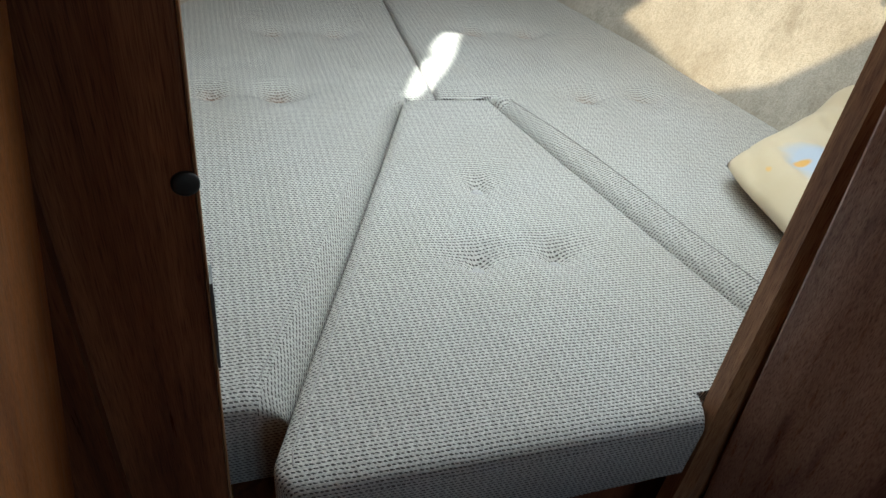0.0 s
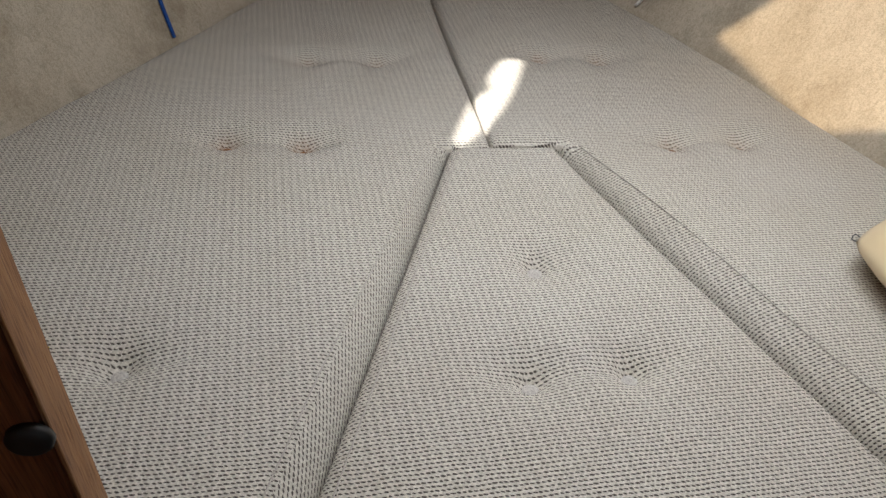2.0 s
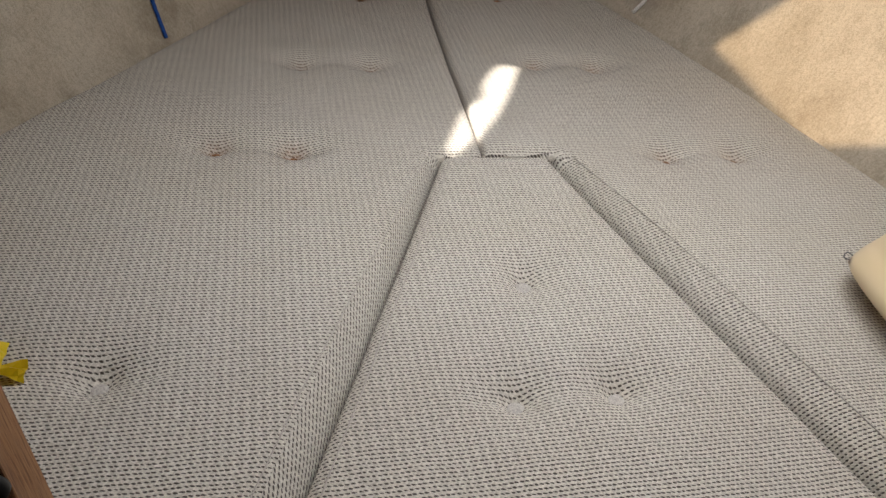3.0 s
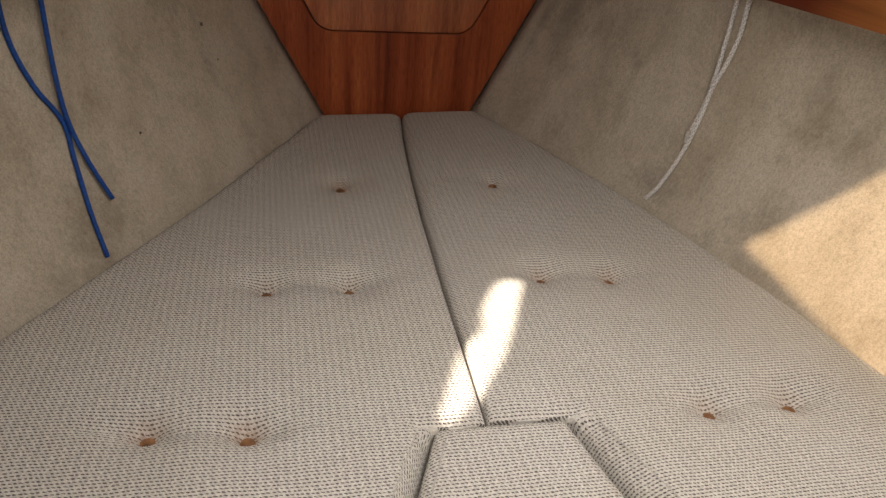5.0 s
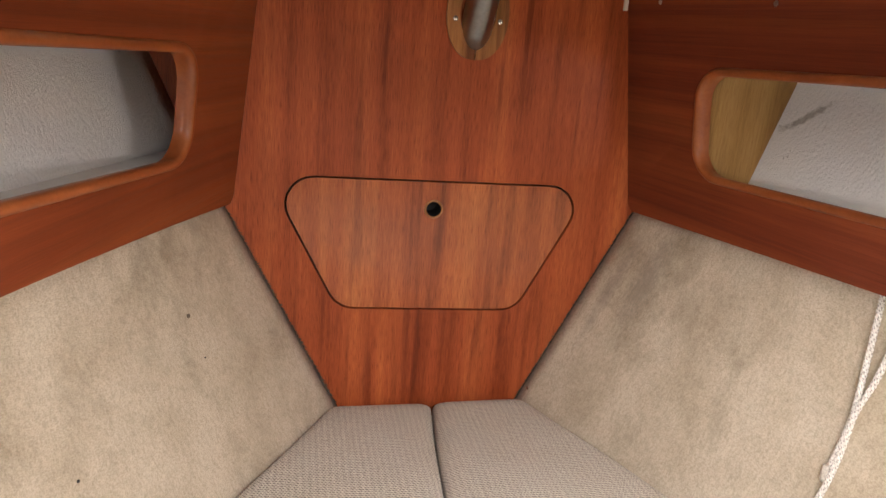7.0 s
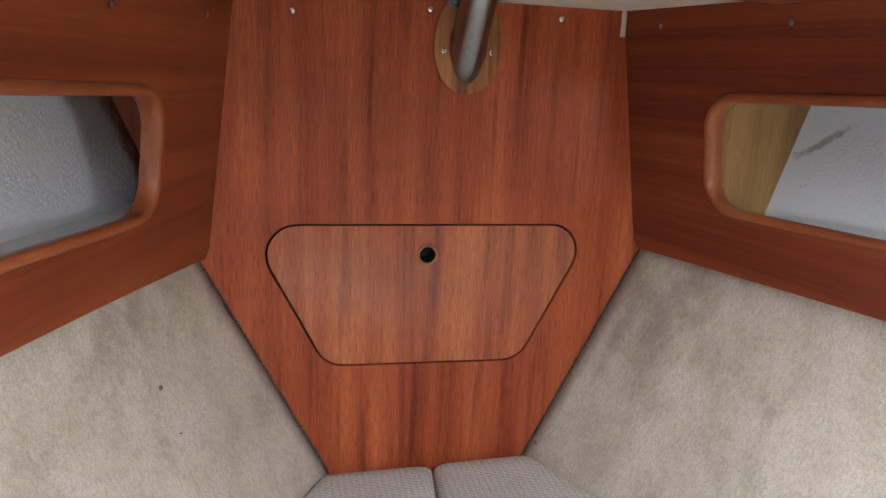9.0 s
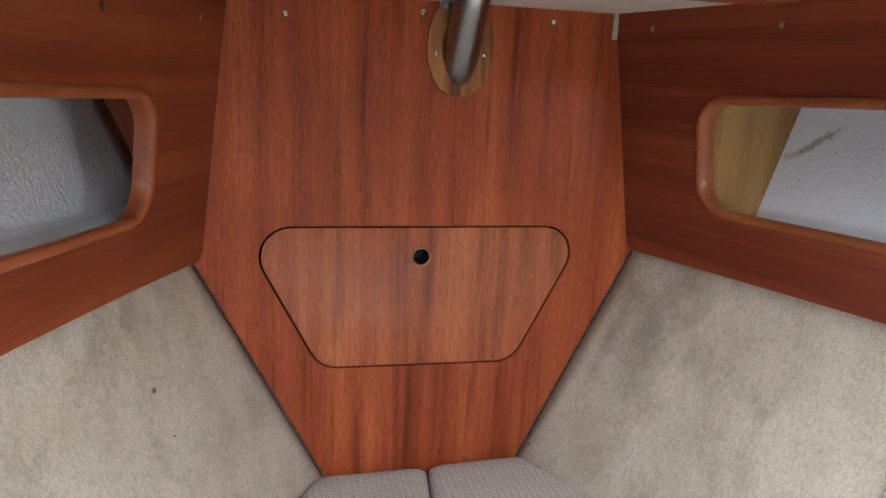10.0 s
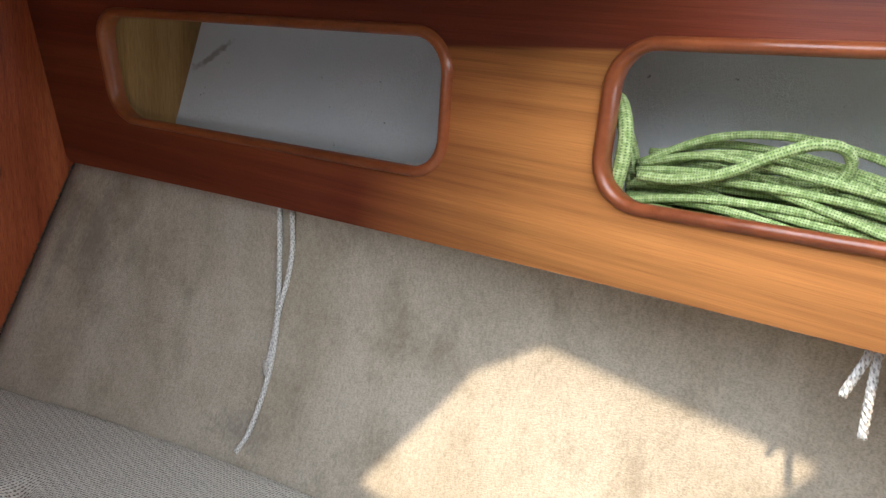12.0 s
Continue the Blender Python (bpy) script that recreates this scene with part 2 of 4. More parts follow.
def braid(name, a, b_col, gap, pitch=0.008, around=6.0):
    """Braided cordage, by the rope's own length and girth."""
    m, t, b = nodes_of(name)
    tc = t.nodes.new("ShaderNodeTexCoord")
    sep = t.nodes.new("ShaderNodeSeparateXYZ")
    t.links.new(tc.outputs["UV"], sep.inputs[0])
    g = maths(t, 'MULTIPLY', sep.outputs[0], around * 2 * math.pi)
    l = maths(t, 'MULTIPLY', sep.outputs[1], 2 * math.pi / pitch)
    p = maths(t, 'SINE', maths(t, 'ADD', g, l))
    q = maths(t, 'SINE', maths(t, 'SUBTRACT', g, l))
    f = maths(t, 'MULTIPLY', p, q)
    w = maths(t, 'ADD', maths(t, 'MULTIPLY', f, 0.5), 0.5)
    fleck = noise_tex(t, coords(t, (1, 1, 1)), 170.0, 2.0)
    c = mix(t, ramp(t, fleck, ((0.4, (0, 0, 0)), (0.6, (1, 1, 1)))), a, b_col)
    c = mix(t, ramp(t, w, ((0.12, (0, 0, 0)), (0.4, (1, 1, 1)))), gap, c)
    t.links.new(c, b.inputs["Base Color"])
    b.inputs["Roughness"].default_value = 0.75
    bump(t, b, w, 0.6, 0.0012)
    return m


MAHOGANY_V = wood("mahogany_upright_grain", "z", (0.24, 0.045, 0.014), (0.35, 0.073, 0.023), (0.45, 0.114, 0.037), coat=0.0, stripe=0.75, rough=0.46)
# starboard front: its last colour is light painted on the after end
MAHOGANY_L = wood("mahogany_long_grain", "y", (0.105, 0.021, 0.010), (0.152, 0.031, 0.013), (0.215, 0.052, 0.019), shift=3.7, stripe=0.45, pore_mix=0.3, coat=0.08, lit_end=(0.42, 0.165, 0.044))
MAHOGANY_P = wood("mahogany_port_front", "y", (0.115, 0.023, 0.010), (0.17, 0.036, 0.013), (0.24, 0.060, 0.020), shift=5.3, stripe=0.45, pore_mix=0.3, coat=0.08)
MAHOGANY_LID = wood("mahogany_lid", "z", (0.265, 0.060, 0.020), (0.37, 0.092, 0.030), (0.46, 0.138, 0.046), coat=0.45, shift=0.013, stripe=0.7)
TRIM_WOOD = wood("mahogany_trim", "bead", (0.16, 0.039, 0.012), (0.245, 0.066, 0.020), (0.32, 0.098, 0.032), rough=0.34, coat=0.4, shift=17.0, pore_mix=0.15, stripe=0.25)
DARK_WOOD = wood("dark_mahogany", "z", (0.060, 0.020, 0.010), (0.13, 0.042, 0.018), (0.19, 0.07, 0.03), rough=0.33, coat=0.15, shift=5.0)
TEAK = wood("pale_teak", "z", (0.26, 0.105, 0.036), (0.39, 0.175, 0.063), (0.47, 0.24, 0.098), rough=0.45, coat=0.05, shift=2.0, pore_mix=0.35)
PLY = wood("bare_plywood", "z", (0.22, 0.115, 0.033), (0.31, 0.17, 0.054), (0.39, 0.23, 0.08), rough=0.7, coat=0.0, shift=7.0, stripe=0.3, pore_mix=0.4)
FABRIC = woven("woven_upholstery")
CARPET = carpet("felt_lining")
VINYL = vinyl("vinyl_liner")
CREAM = plain("cream_headliner", (0.66, 0.63, 0.55), 0.6, var=0.06, scale=25, relief=0.0004)
STEEL = plain("brushed_steel", (0.33, 0.33, 0.33), 0.28, 1.0, 0.08, 120)
CHROME = plain("chrome", (0.72, 0.71, 0.69), 0.15, 1.0, 0.05, 200)
DULL = plain("dull_steel", (0.30, 0.30, 0.29), 0.42, 1.0, 0.15, 90)
LIT_EDGE_WOOD = wood("lit_door_edge_wood", "z", (0.17, 0.075, 0.03), (0.26, 0.125, 0.055), (0.34, 0.17, 0.08), rough=0.55, coat=0.0, shift=6.0)
BRASS = plain("aged_brass", (0.38, 0.19, 0.095), 0.38, 1.0, 0.15, 300)
BLACK = plain("black_rubber", (0.012, 0.012, 0.012), 0.55, var=0.3, scale=90)
DARK = plain("unlit_locker_paint", (0.03, 0.025, 0.02), 0.9)
RUST = plain("rust_stained_button", (0.24, 0.11, 0.045), 0.9, var=0.6, scale=85, relief=0.001)
BUTTON = plain("grey_cloth_button", (0.53, 0.50, 0.46), 0.9, var=0.3, scale=380, relief=0.0015)
PIPING = plain("upholstery_seam", (0.50, 0.465, 0.41), 0.95, var=0.25, scale=420, relief=0.001)
GRP = plain("white_gelcoat", (0.74, 0.74, 0.71), 0.35, var=0.05, scale=6)
YELLOW = plain("yellow_plastic", (0.74, 0.55, 0.015), 0.38, var=0.10, scale=30)
BLUE_CORD = braid("blue_braid", (0.0005, 0.050, 0.27), (0.001, 0.080, 0.36), (0.0005, 0.018, 0.10), 0.006, 4)
WHITE_CORD = braid("white_braid", (0.72, 0.70, 0.65), (0.82, 0.80, 0.76), (0.33, 0.31, 0.28), 0.010, 2)
GREEN_ROPE = braid("green_braid", (0.26, 0.35, 0.10), (0.47, 0.55, 0.23), (0.11, 0.17, 0.055), 0.0055, 5)
# felt threads made near-black so they carry the shadow of the joint
FRAY = plain("shade_dark_frayed_felt", (0.085, 0.07, 0.055), 1.0)
BILGE = plain("dark_sole", (0.06, 0.035, 0.02), 0.5, var=0.25, scale=12)


def tinted_pane():
    m = bpy.data.materials.new("tinted_acrylic")
    m.use_nodes = True
    t = m.node_tree
    t.nodes.clear()
    out = t.nodes.new("ShaderNodeOutputMaterial")
    clear = node(t, "ShaderNodeBsdfTransparent", Color=(0.70, 0.63, 0.53, 1))
    shine = node(t, "ShaderNodeBsdfGlossy", Roughness=0.08)
    fres = node(t, "ShaderNodeFresnel", IOR=1.49)
    mx = t.nodes.new("ShaderNodeMixShader")
    for a, b in ((fres.outputs[0], mx.inputs[0]), (clear.outputs[0], mx.inputs[1]), (shine.outputs[0], mx.inputs[2]), (mx.outputs[0], out.inputs[0])):
        t.links.new(a, b)
    return m


def pillow_cloth():
    """Washed-out yellow and blue print."""
    m, t, b = nodes_of("faded_print_cotton")
    o = coords(t, (1, 1, 1))
    spots = noise_tex(t, o, 16.0, 2.0, 0.5)
    weave = noise_tex(t, o, 500.0, 2.0)
    drift = noise_tex(t, o, 9.0, 3.0)

    def patch(at, size):
        mp = t.nodes.new("ShaderNodeMapping")
        mp.vector_type = 'TEXTURE'
        mp.inputs["Location"].default_value, mp.inputs["Scale"].default_value = at, size
        tc = t.nodes.new("ShaderNodeTexCoord")
        t.links.new(tc.outputs["Object"], mp.inputs["Vector"])
        ln = t.nodes.new("ShaderNodeVectorMath")
        ln.operation = 'LENGTH'
        t.links.new(mp.outputs[0], ln.inputs[0])
        return maths(t, 'ADD', ln.outputs["Value"], maths(t, 'MULTIPLY', maths(t, 'SUBTRACT', drift, 0.5), 1.2))
    c = mix(t, drift, (0.62, 0.47, 0.26), (0.66, 0.55, 0.37))
    c = mix(t, ramp(t, patch((0.485, 1.32, 1.03), (0.055, 0.085, 0.3)), ((0.65, (1, 1, 1)), (1.0, (0, 0, 0)))), c, (0.47, 0.50, 0.53))
    c = mix(t, ramp(t, patch((0.462, 1.335, 1.03), (0.021, 0.014, 0.3)), ((0.6, (1, 1, 1)), (0.95, (0, 0, 0)))), c, (0.72, 0.40, 0.10))
    c = mix(t, ramp(t, spots, ((0.69, (0, 0, 0)), (0.72, (1, 1, 1)))), c, (0.76, 0.46, 0.14))
    t.links.new(c, b.inputs["Base Color"])
    b.inputs["Roughness"].default_value = 0.9
    b.inputs["Sheen Weight"].default_value = 0.2
    bump(t, b, weave, 0.2, 0.0006)
    return m


PANE = tinted_pane()
PRINT = pillow_cloth()


# ---------------------------------------------------------------- mesh tools
def link(name, bm, material, parent=None, label="", smooth=False):
    me = bpy.data.meshes.new(name)
    for v in bm.verts:
        v.co *= S
    bm.normal_update()
    if smooth:
        for f in bm.faces:
            f.smooth = True
    bm.to_mesh(me)
    bm.free()
    me.materials.append(material)
    ob = new(name, me)
    if parent is not None:
        ob.parent = parent
    return tagged(ob, label) if label else ob


def thing(name, label, category, at=(0, 0, 0), group="", kind=""):
    ob = new(name)
    ob.location = Vector(at) * S
    return tagged(ob, label, category, group, kind)


def box(bm, x0, x1, y0, y1, z0, z1, bevel=0.0):
    made = bmesh.ops.create_cube(bm, size=1.0, matrix=Matrix.LocRotScale(
        ((x0 + x1) / 2, (y0 + y1) / 2, (z0 + z1) / 2), None, (x1 - x0, y1 - y0, z1 - z0)))["verts"]
    if bevel:
        edges = list({e for v in made for e in v.link_edges})
        bmesh.ops.bevel(bm, geom=edges, offset=bevel, segments=2, profile=0.5, affect='EDGES', clamp_overlap=True)
    return bm


def a_box(*a, **k):
    return box(bmesh.new(), *a, **k)


def plate(outer, holes, place, thickness):
    """A flat plate with holes: 2D loops, a function that places (a, b, depth), and its thickness."""
    bm = bmesh.new()
    edges, loops = [], []
    for loop in (outer, *holes):
        vs = [bm.verts.new((a, b, 0)) for a, b in loop]
        loops.append(vs)
        edges += [bm.edges.new((vs[i], vs[(i + 1) % len(vs)])) for i in range(len(vs))]
    bmesh.ops.triangle_fill(bm, use_beauty=True, use_dissolve=False, edges=edges)
    bmesh.ops.recalc_face_normals(bm, faces=bm.faces)
    front = list(bm.faces)
    back = {v: bm.verts.new((v.co.x, v.co.y, thickness)) for v in list(bm.verts)}
    for f in front:
        bm.faces.new([back[v] for v in reversed(f.verts)])
    for vs in loops:
        for i in range(len(vs)):
            p, q = vs[i], vs[(i + 1) % len(vs)]
            bm.faces.new((p, q, back[q], back[p]))
    bmesh.ops.recalc_face_normals(bm, faces=bm.faces)
    for v in bm.verts:
        v.co = place(*v.co)
    return bm


def rounded(corners, radii, n=8):
    """The loop of a polygon with rounded corners."""
    out, k = [], len(corners)
    for i in range(k):
        p, a, b = Vector(corners[i]), Vector(corners[i - 1]), Vector(corners[(i + 1) % k])
        u, v = (a - p).normalized(), (b - p).normalized()
        r = radii if isinstance(radii, float) else radii[i]
        half = math.acos(max(-1, min(1, u.dot(v)))) / 2
        reach = r / math.tan(half)
        c = p + (u + v).normalized() * (r / math.sin(half))
        s, e = p + u * reach - c, p + v * reach - c
        turn = math.atan2(s.x * e.y - s.y * e.x, s.dot(e))
        for j in range(n + 1):
            ang = turn * j / n
            out.append((c.x + s.x * math.cos(ang) - s.y * math.sin(ang), c.y + s.x * math.sin(ang) + s.y * math.cos(ang)))
    return out


def smooth_path(points, step=0.008):
    """A Catmull-Rom curve through the points."""
    p = [Vector(q) for q in points]
    p = [2 * p[0] - p[1], *p, 2 * p[-1] - p[-2]]
    out = []
    for i in range(1, len(p) - 2):
        n = max(2, int((p[i + 1] - p[i]).length / step))
        for j in range(n):
            t = j / n
            a, b, c, d = p[i - 1], p[i], p[i + 1], p[i + 2]
            out.append(0.5 * (2 * b + (c - a) * t + (2 * a - 5 * b + 4 * c - d) * t * t + (3 * b - a - 3 * c + d) * t ** 3))
    out.append(p[-2])
    return out


def tube(path, radius, sides=10, closed=False, flat=1.0, bm=None):
    """A round tube along a path, with UV: girth, metres along."""
    bm = bm or bmesh.new()
    uv = bm.loops.layers.uv.verify()
    rings, along, total = [], [], 0.0
    n = len(path)
    up = None
    for i, p in enumerate(path):
        if closed:
            d = path[(i + 1) % n] - path[i - 1]
        else:
            d = path[min(i + 1, n - 1)] - path[max(i - 1, 0)]
        d.normalize()
        up = (Vector((0, 0, 1)) if abs(d.z) < 0.9 else Vector((0, 1, 0))) if up is None else up
        side = d.cross(up).normalized()
        up = side.cross(d).normalized()
        r = radius(i / max(1, n - 1)) if callable(radius) else radius
        rings.append([bm.verts.new(p + side * r * math.cos(2 * math.pi * k / sides) + up * r * flat * math.sin(2 * math.pi * k / sides)) for k in range(sides)])
        total += 0 if i == 0 else (p - path[i - 1]).length
        along.append(total)
    for i in range(n if closed else n - 1):
        j = (i + 1) % n
        vj = along[j] if j else total + (path[0] - path[-1]).length
        for k in range(sides):
            f = bm.faces.new((rings[i][k], rings[i][(k + 1) % sides], rings[j][(k + 1) % sides], rings[j][k]))
            f.smooth = True
            for lp, q in zip(f.loops, ((k / sides, along[i]), ((k + 1) / sides, along[i]), ((k + 1) / sides, vj), (k / sides, vj))):
                lp[uv].uv = q
    if not closed:
        bm.faces.new(list(reversed(rings[0])))
        bm.faces.new(rings[-1])
    return bm


def disc(centre, axis, radius, height, sides=20, dome=0.0):
    """A round plate or stud standing on a surface."""
    bm = bmesh.new()
    q = Vector(axis).normalized().to_track_quat('Z', 'Y').to_matrix().to_4x4()
    m = Matrix.Translation(centre) @ q
    prof = [(radius, 0), (radius, height * 0.6), (radius * 0.93, height * 0.85), (radius * 0.75, height + dome * 0.5), (radius * 0.35, height + dome)]
    rings = [[bm.verts.new(m @ Vector((r * math.cos(2 * math.pi * k / sides), r * math.sin(2 * math.pi * k / sides), h))) for k in range(sides)] for r, h in prof]
    for a, b in zip(rings, rings[1:]):
        for k in range(sides):
            bm.faces.new((a[k], a[(k + 1) % sides], b[(k + 1) % sides], b[k])).smooth = True
    bm.faces.new(rings[-1])
    bm.faces.new(list(reversed(rings[0])))
    return bm


# ---------------------------------------------------------------- the boat's lines
BOW = 2.5            # forward bulkhead
DOOR = 0.812         # after face of the doorway bulkhead
TOP = 1.578          # underside of the deck


def hull_x(side, y, z):
    """The felt-lined hull side (side -1 port, +1 starboard)."""
    u, h = BOW - y, z - 0.815
    b = 0.2 + 0.565 * u + 0.03 * u * u + 0.525 * h if side < 0 else 0.168 + 0.49 * u - 0.10 * u * u + 0.49 * h
    return side * (b - 1.4 * min(max(u, 0), 0.5) * h * abs(h))


def front_x(side, y, z):
    """The shelf fronts, curved in plan, leaning inboard towards the bow."""
    u = BOW - y
    lean = (z - 1.2) * (1 - min(1, max(u, 0) / 0.9))
    if side > 0:
        return 0.336 + 0.22 * u - 0.045 * u * u - 0.16 * lean
    return -(0.371 + 0.29 * u - 0.045 * u * u - 0.12 * lean)


def low_edge(side, y):
    """Height of the lower edge of the shelf fronts."""
    u = BOW - y
    return 1.188 + 0.042 * u if side > 0 else 1.178 + 0.09 * u - 0.02 * u * u


def liner_x(side, y, z):
    if side > 0:
        return 0.495 + 0.37 * (2.35 - y) + 0.31 * (z - 1.404)
    return -(0.498 + 0.37 * (2.5 - y) + 0.42 * (z - 1.417))


def skin(name, fx, y0, y1, z0, z1, thick, material, ny=40, nz=16):
    """A curved wall x = fx(y, z), with thickness outwards."""
    bm = bmesh.new()
    grid = {}
    out = 1 if fx((y0 + y1) / 2, z1) > 0 else -1
    for k, t in ((0, 0), (1, thick)):
        for i in range(ny + 1):
            for j in range(nz + 1):
                y, z = y0 + (y1 - y0) * i / ny, z0 + (z1 - z0) * j / nz
                grid[k, i, j] = bm.verts.new((fx(y, z) + out * t, y, z))
    for i in range(ny):
        for j in range(nz):
            for k in (0, 1):
                bm.faces.new((grid[k, i, j], grid[k, i + 1, j], grid[k, i + 1, j + 1], grid[k, i, j + 1])).smooth = True
    for j in range(nz):
        for i in (0, ny):
            bm.faces.new((grid[0, i, j], grid[0, i, j + 1], grid[1, i, j + 1], grid[1, i, j]))
    for i in range(ny):
        for j in (0, nz):
            bm.faces.new((grid[0, i, j], grid[0, i + 1, j], grid[1, i + 1, j], grid[1, i, j]))
    bmesh.ops.recalc_face_normals(bm, faces=bm.faces)
    return link(name, bm, material)


# ---------------------------------------------------------------- structure
tagged(link("floor", a_box(-1.35, 1.35, -1.2, 2.62, 0.17, 0.2), BILGE), "dark varnished cabin sole", "floor", kind="structure")
for side, nm in ((-1, "wall_port"), (1, "wall_starboard")):
    tagged(skin(nm, lambda y, z, s=side: hull_x(s, y, z), 0.837, 2.5, 0.60, 1.262, 0.02, CARPET, 60, 24),
           "beige felt-lined hull side with grimy blotches", "wall", kind="structure")
    tagged(skin("hull_liner", lambda y, z, s=side: liner_x(s, y, z), 0.84, 2.499, 1.268, TOP, 0.015, VINYL),
           "white textured vinyl lining behind the shelf", "wall lining", kind="structure")

# forward bulkhead with the opening of its locker lid
LID = [(-0.323, 1.230), (0.264, 1.2295), (0.140, 0.9845), (-0.196, 0.9885)]
LID_R = (0.050, 0.050, 0.052, 0.052)
outline = [(-0.80, 0.55), (0.80, 0.55), (0.80, TOP), (-0.80, TOP)]
tagged(link("wall_bow", plate(outline, [rounded(LID, LID_R)], lambda a, b, d: Vector((a, BOW + d, b)), 0.016), MAHOGANY_V),
       "red mahogany forward bulkhead with a dark lid joint", "bulkhead", kind="structure")
tagged(link("locker_back", a_box(-0.40, 0.34, 2.56, 2.57, 0.9, 1.3), DARK), "dark back of the chain locker", "wall", kind="structure")

# deck with the unseen hatch cut through it, and a slot added to shape sunlight
HATCH = rounded([(-0.072, 1.437), (-0.05, 1.13), (0.06, 1.06), (0.30, 1.02), (0.250, 1.372), (0.17, 1.425)], 0.012)
SLOT = rounded([(-0.483, 1.393), (-0.528, 1.388), (-0.570, 1.322), (-0.578, 1.276), (-0.622, 1.236), (-0.684, 1.100), (-0.612, 1.160), (-0.570, 1.215), (-0.539, 1.272)], 0.006, 4)
tagged(link("ceiling", plate([(-1.37, 0.80), (1.37, 0.80), (1.37, 2.62), (-1.37, 2.62)], [list(reversed(HATCH)), list(reversed(SLOT))],
                             lambda a, b, d: Vector((a, b, TOP + d)), 0.008), CREAM), "cream headliner under the deck", "ceiling", kind="structure")
hatch = thing("deck_hatch", "tinted acrylic deck hatch over the berth", "hatch", (0.10, 1.23, TOP + 0.008))
link("pane", a_box(-0.20, 0.23, -0.24, 0.235, 0.002, 0.010, bevel=0.003), PANE, hatch, "tinted acrylic pane")

# unseen hull shells added against sun leaks; doorway bulkhead; closed cabin behind the camera
tagged(link("wall_outer_port", a_box(-1.37, -1.351, 0.80, 2.60, 0.17, TOP), GRP), "unseen white hull shell that keeps stray sun out", "hull", kind="structure")
tagged(link("wall_outer_starboard", a_box(1.351, 1.37, 0.80, 2.60, 0.17, TOP), GRP), "unseen white hull shell that keeps stray sun out", "hull", kind="structure")
tagged(link("wall_stem", a_box(-1.37, 1.37, 2.60, 2.62, 0.17, TOP), GRP), "unseen white hull shell that keeps stray sun out", "hull", kind="structure")
tagged(link("wall_aft_port", a_box(-1.35, -0.5555, DOOR - 0.004, 0.830, 0.2, TOP), DARK_WOOD), "dark mahogany bulkhead beside the doorway", "bulkhead", kind="structure")
tagged(link("wall_aft_starboard", a_box(0.150, 1.35, 0.785, 0.800, 0.0, TOP), DARK_WOOD), "dark mahogany bulkhead beside the doorway", "bulkhead", kind="structure")
tagged(link("wall_cabin_port", a_box(-1.15, -1.13, -1.2, DOOR, 0.2, 1.80), GRP), "white cabin side", "wall", kind="structure")
tagged(link("wall_cabin_starboard", a_box(1.13, 1.15, -1.2, DOOR, 0.2, 1.80), GRP), "white cabin side", "wall", kind="structure")
tagged(link("ceiling_cabin", a_box(-1.15, 1.15, -1.2, 0.80, 1.80, 1.83), CREAM), "cream headliner of the main cabin", "ceiling", kind="structure")
tagged(link("wall_above_door", a_box(-1.15, 1.15, 0.78, 0.799, TOP, 1.80), DARK_WOOD), "dark mahogany bulkhead above the doorway", "bulkhead", kind="structure")
tagged(link("wall_companionway", plate([(-1.15, 0.2), (1.15, 0.2), (1.15, 1.83), (-1.15, 1.83)], [[(-0.36, 0.9), (-0.36, 1.74), (0.36, 1.74), (0.36, 0.9)]],
       lambda a, b, d: Vector((a, -1.2 - d, b)), 0.02), MAHOGANY_V), "mahogany bulkhead with the open companionway", "bulkhead", kind="structure")
# berth boxes
tagged(link("berth_base_port", a_box(-1.34, -0.47, 0.86, 2.495, 0.2, 0.703), PLY), "plywood berth box under the cushions", "berth", kind="structure")
tagged(link("berth_base_centre", a_box(-0.4695, 0.17, 0.842, 2.495, 0.2, 0.70), DARK_WOOD), "dark plywood infill under the wedge cushion", "berth", kind="structure")
tagged(link("berth_base_starboard", a_box(0.1705, 1.34, 0.86, 2.495, 0.2, 0.703), PLY), "plywood berth box under the cushions", "berth", kind="structure")
# shelves behind the fronts
for side, nm in ((-1, "shelf_port"), (1, "shelf_starboard")):
    bm = bmesh.new()
    rows = [[bm.verts.new((x, y, z)) for z in (1.262, 1.274) for x in (front_x(side, y, 1.27) + side * 0.018, liner_x(side, y, 1.27) + side * 0.02)]
            for y in (0.84, 1.4, 2.0, 2.498)]
    for a, b in zip(rows, rows[1:]):
        for i, j in ((0, 1), (2, 3), (0, 2), (1, 3)):
            bm.faces.new((a[i], a[j], b[j], b[i]))
    bm.faces.new((rows[0][0], rows[0][1], rows[0][3], rows[0][2]))
    bm.faces.new((rows[-1][0], rows[-1][1], rows[-1][3], rows[-1][2]))
    bmesh.ops.recalc_face_normals(bm, faces=bm.faces)
    tagged(link(nm, bm, VINYL), "white shelf behind the mahogany front", "shelf", kind="structure")
bm = bmesh.new()
zs, pts = (1.275, TOP), []
for y in (2.334, 2.344):
    for z in zs:
        pts.append([bm.verts.new((front_x(1, y, z) + 0.018, y, z)), bm.verts.new((liner_x(1, y, z), y, z))])
for a, b in ((0, 1), (2, 3), (0, 2), (1, 3)):
    bm.faces.new((pts[a][0], pts[a][1], pts[b][1], pts[b][0]))
for k in (0, 1):
    bm.faces.new((pts[0][k], pts[1][k], pts[3][k], pts[2][k]))
bmesh.ops.recalc_face_normals(bm, faces=bm.faces)
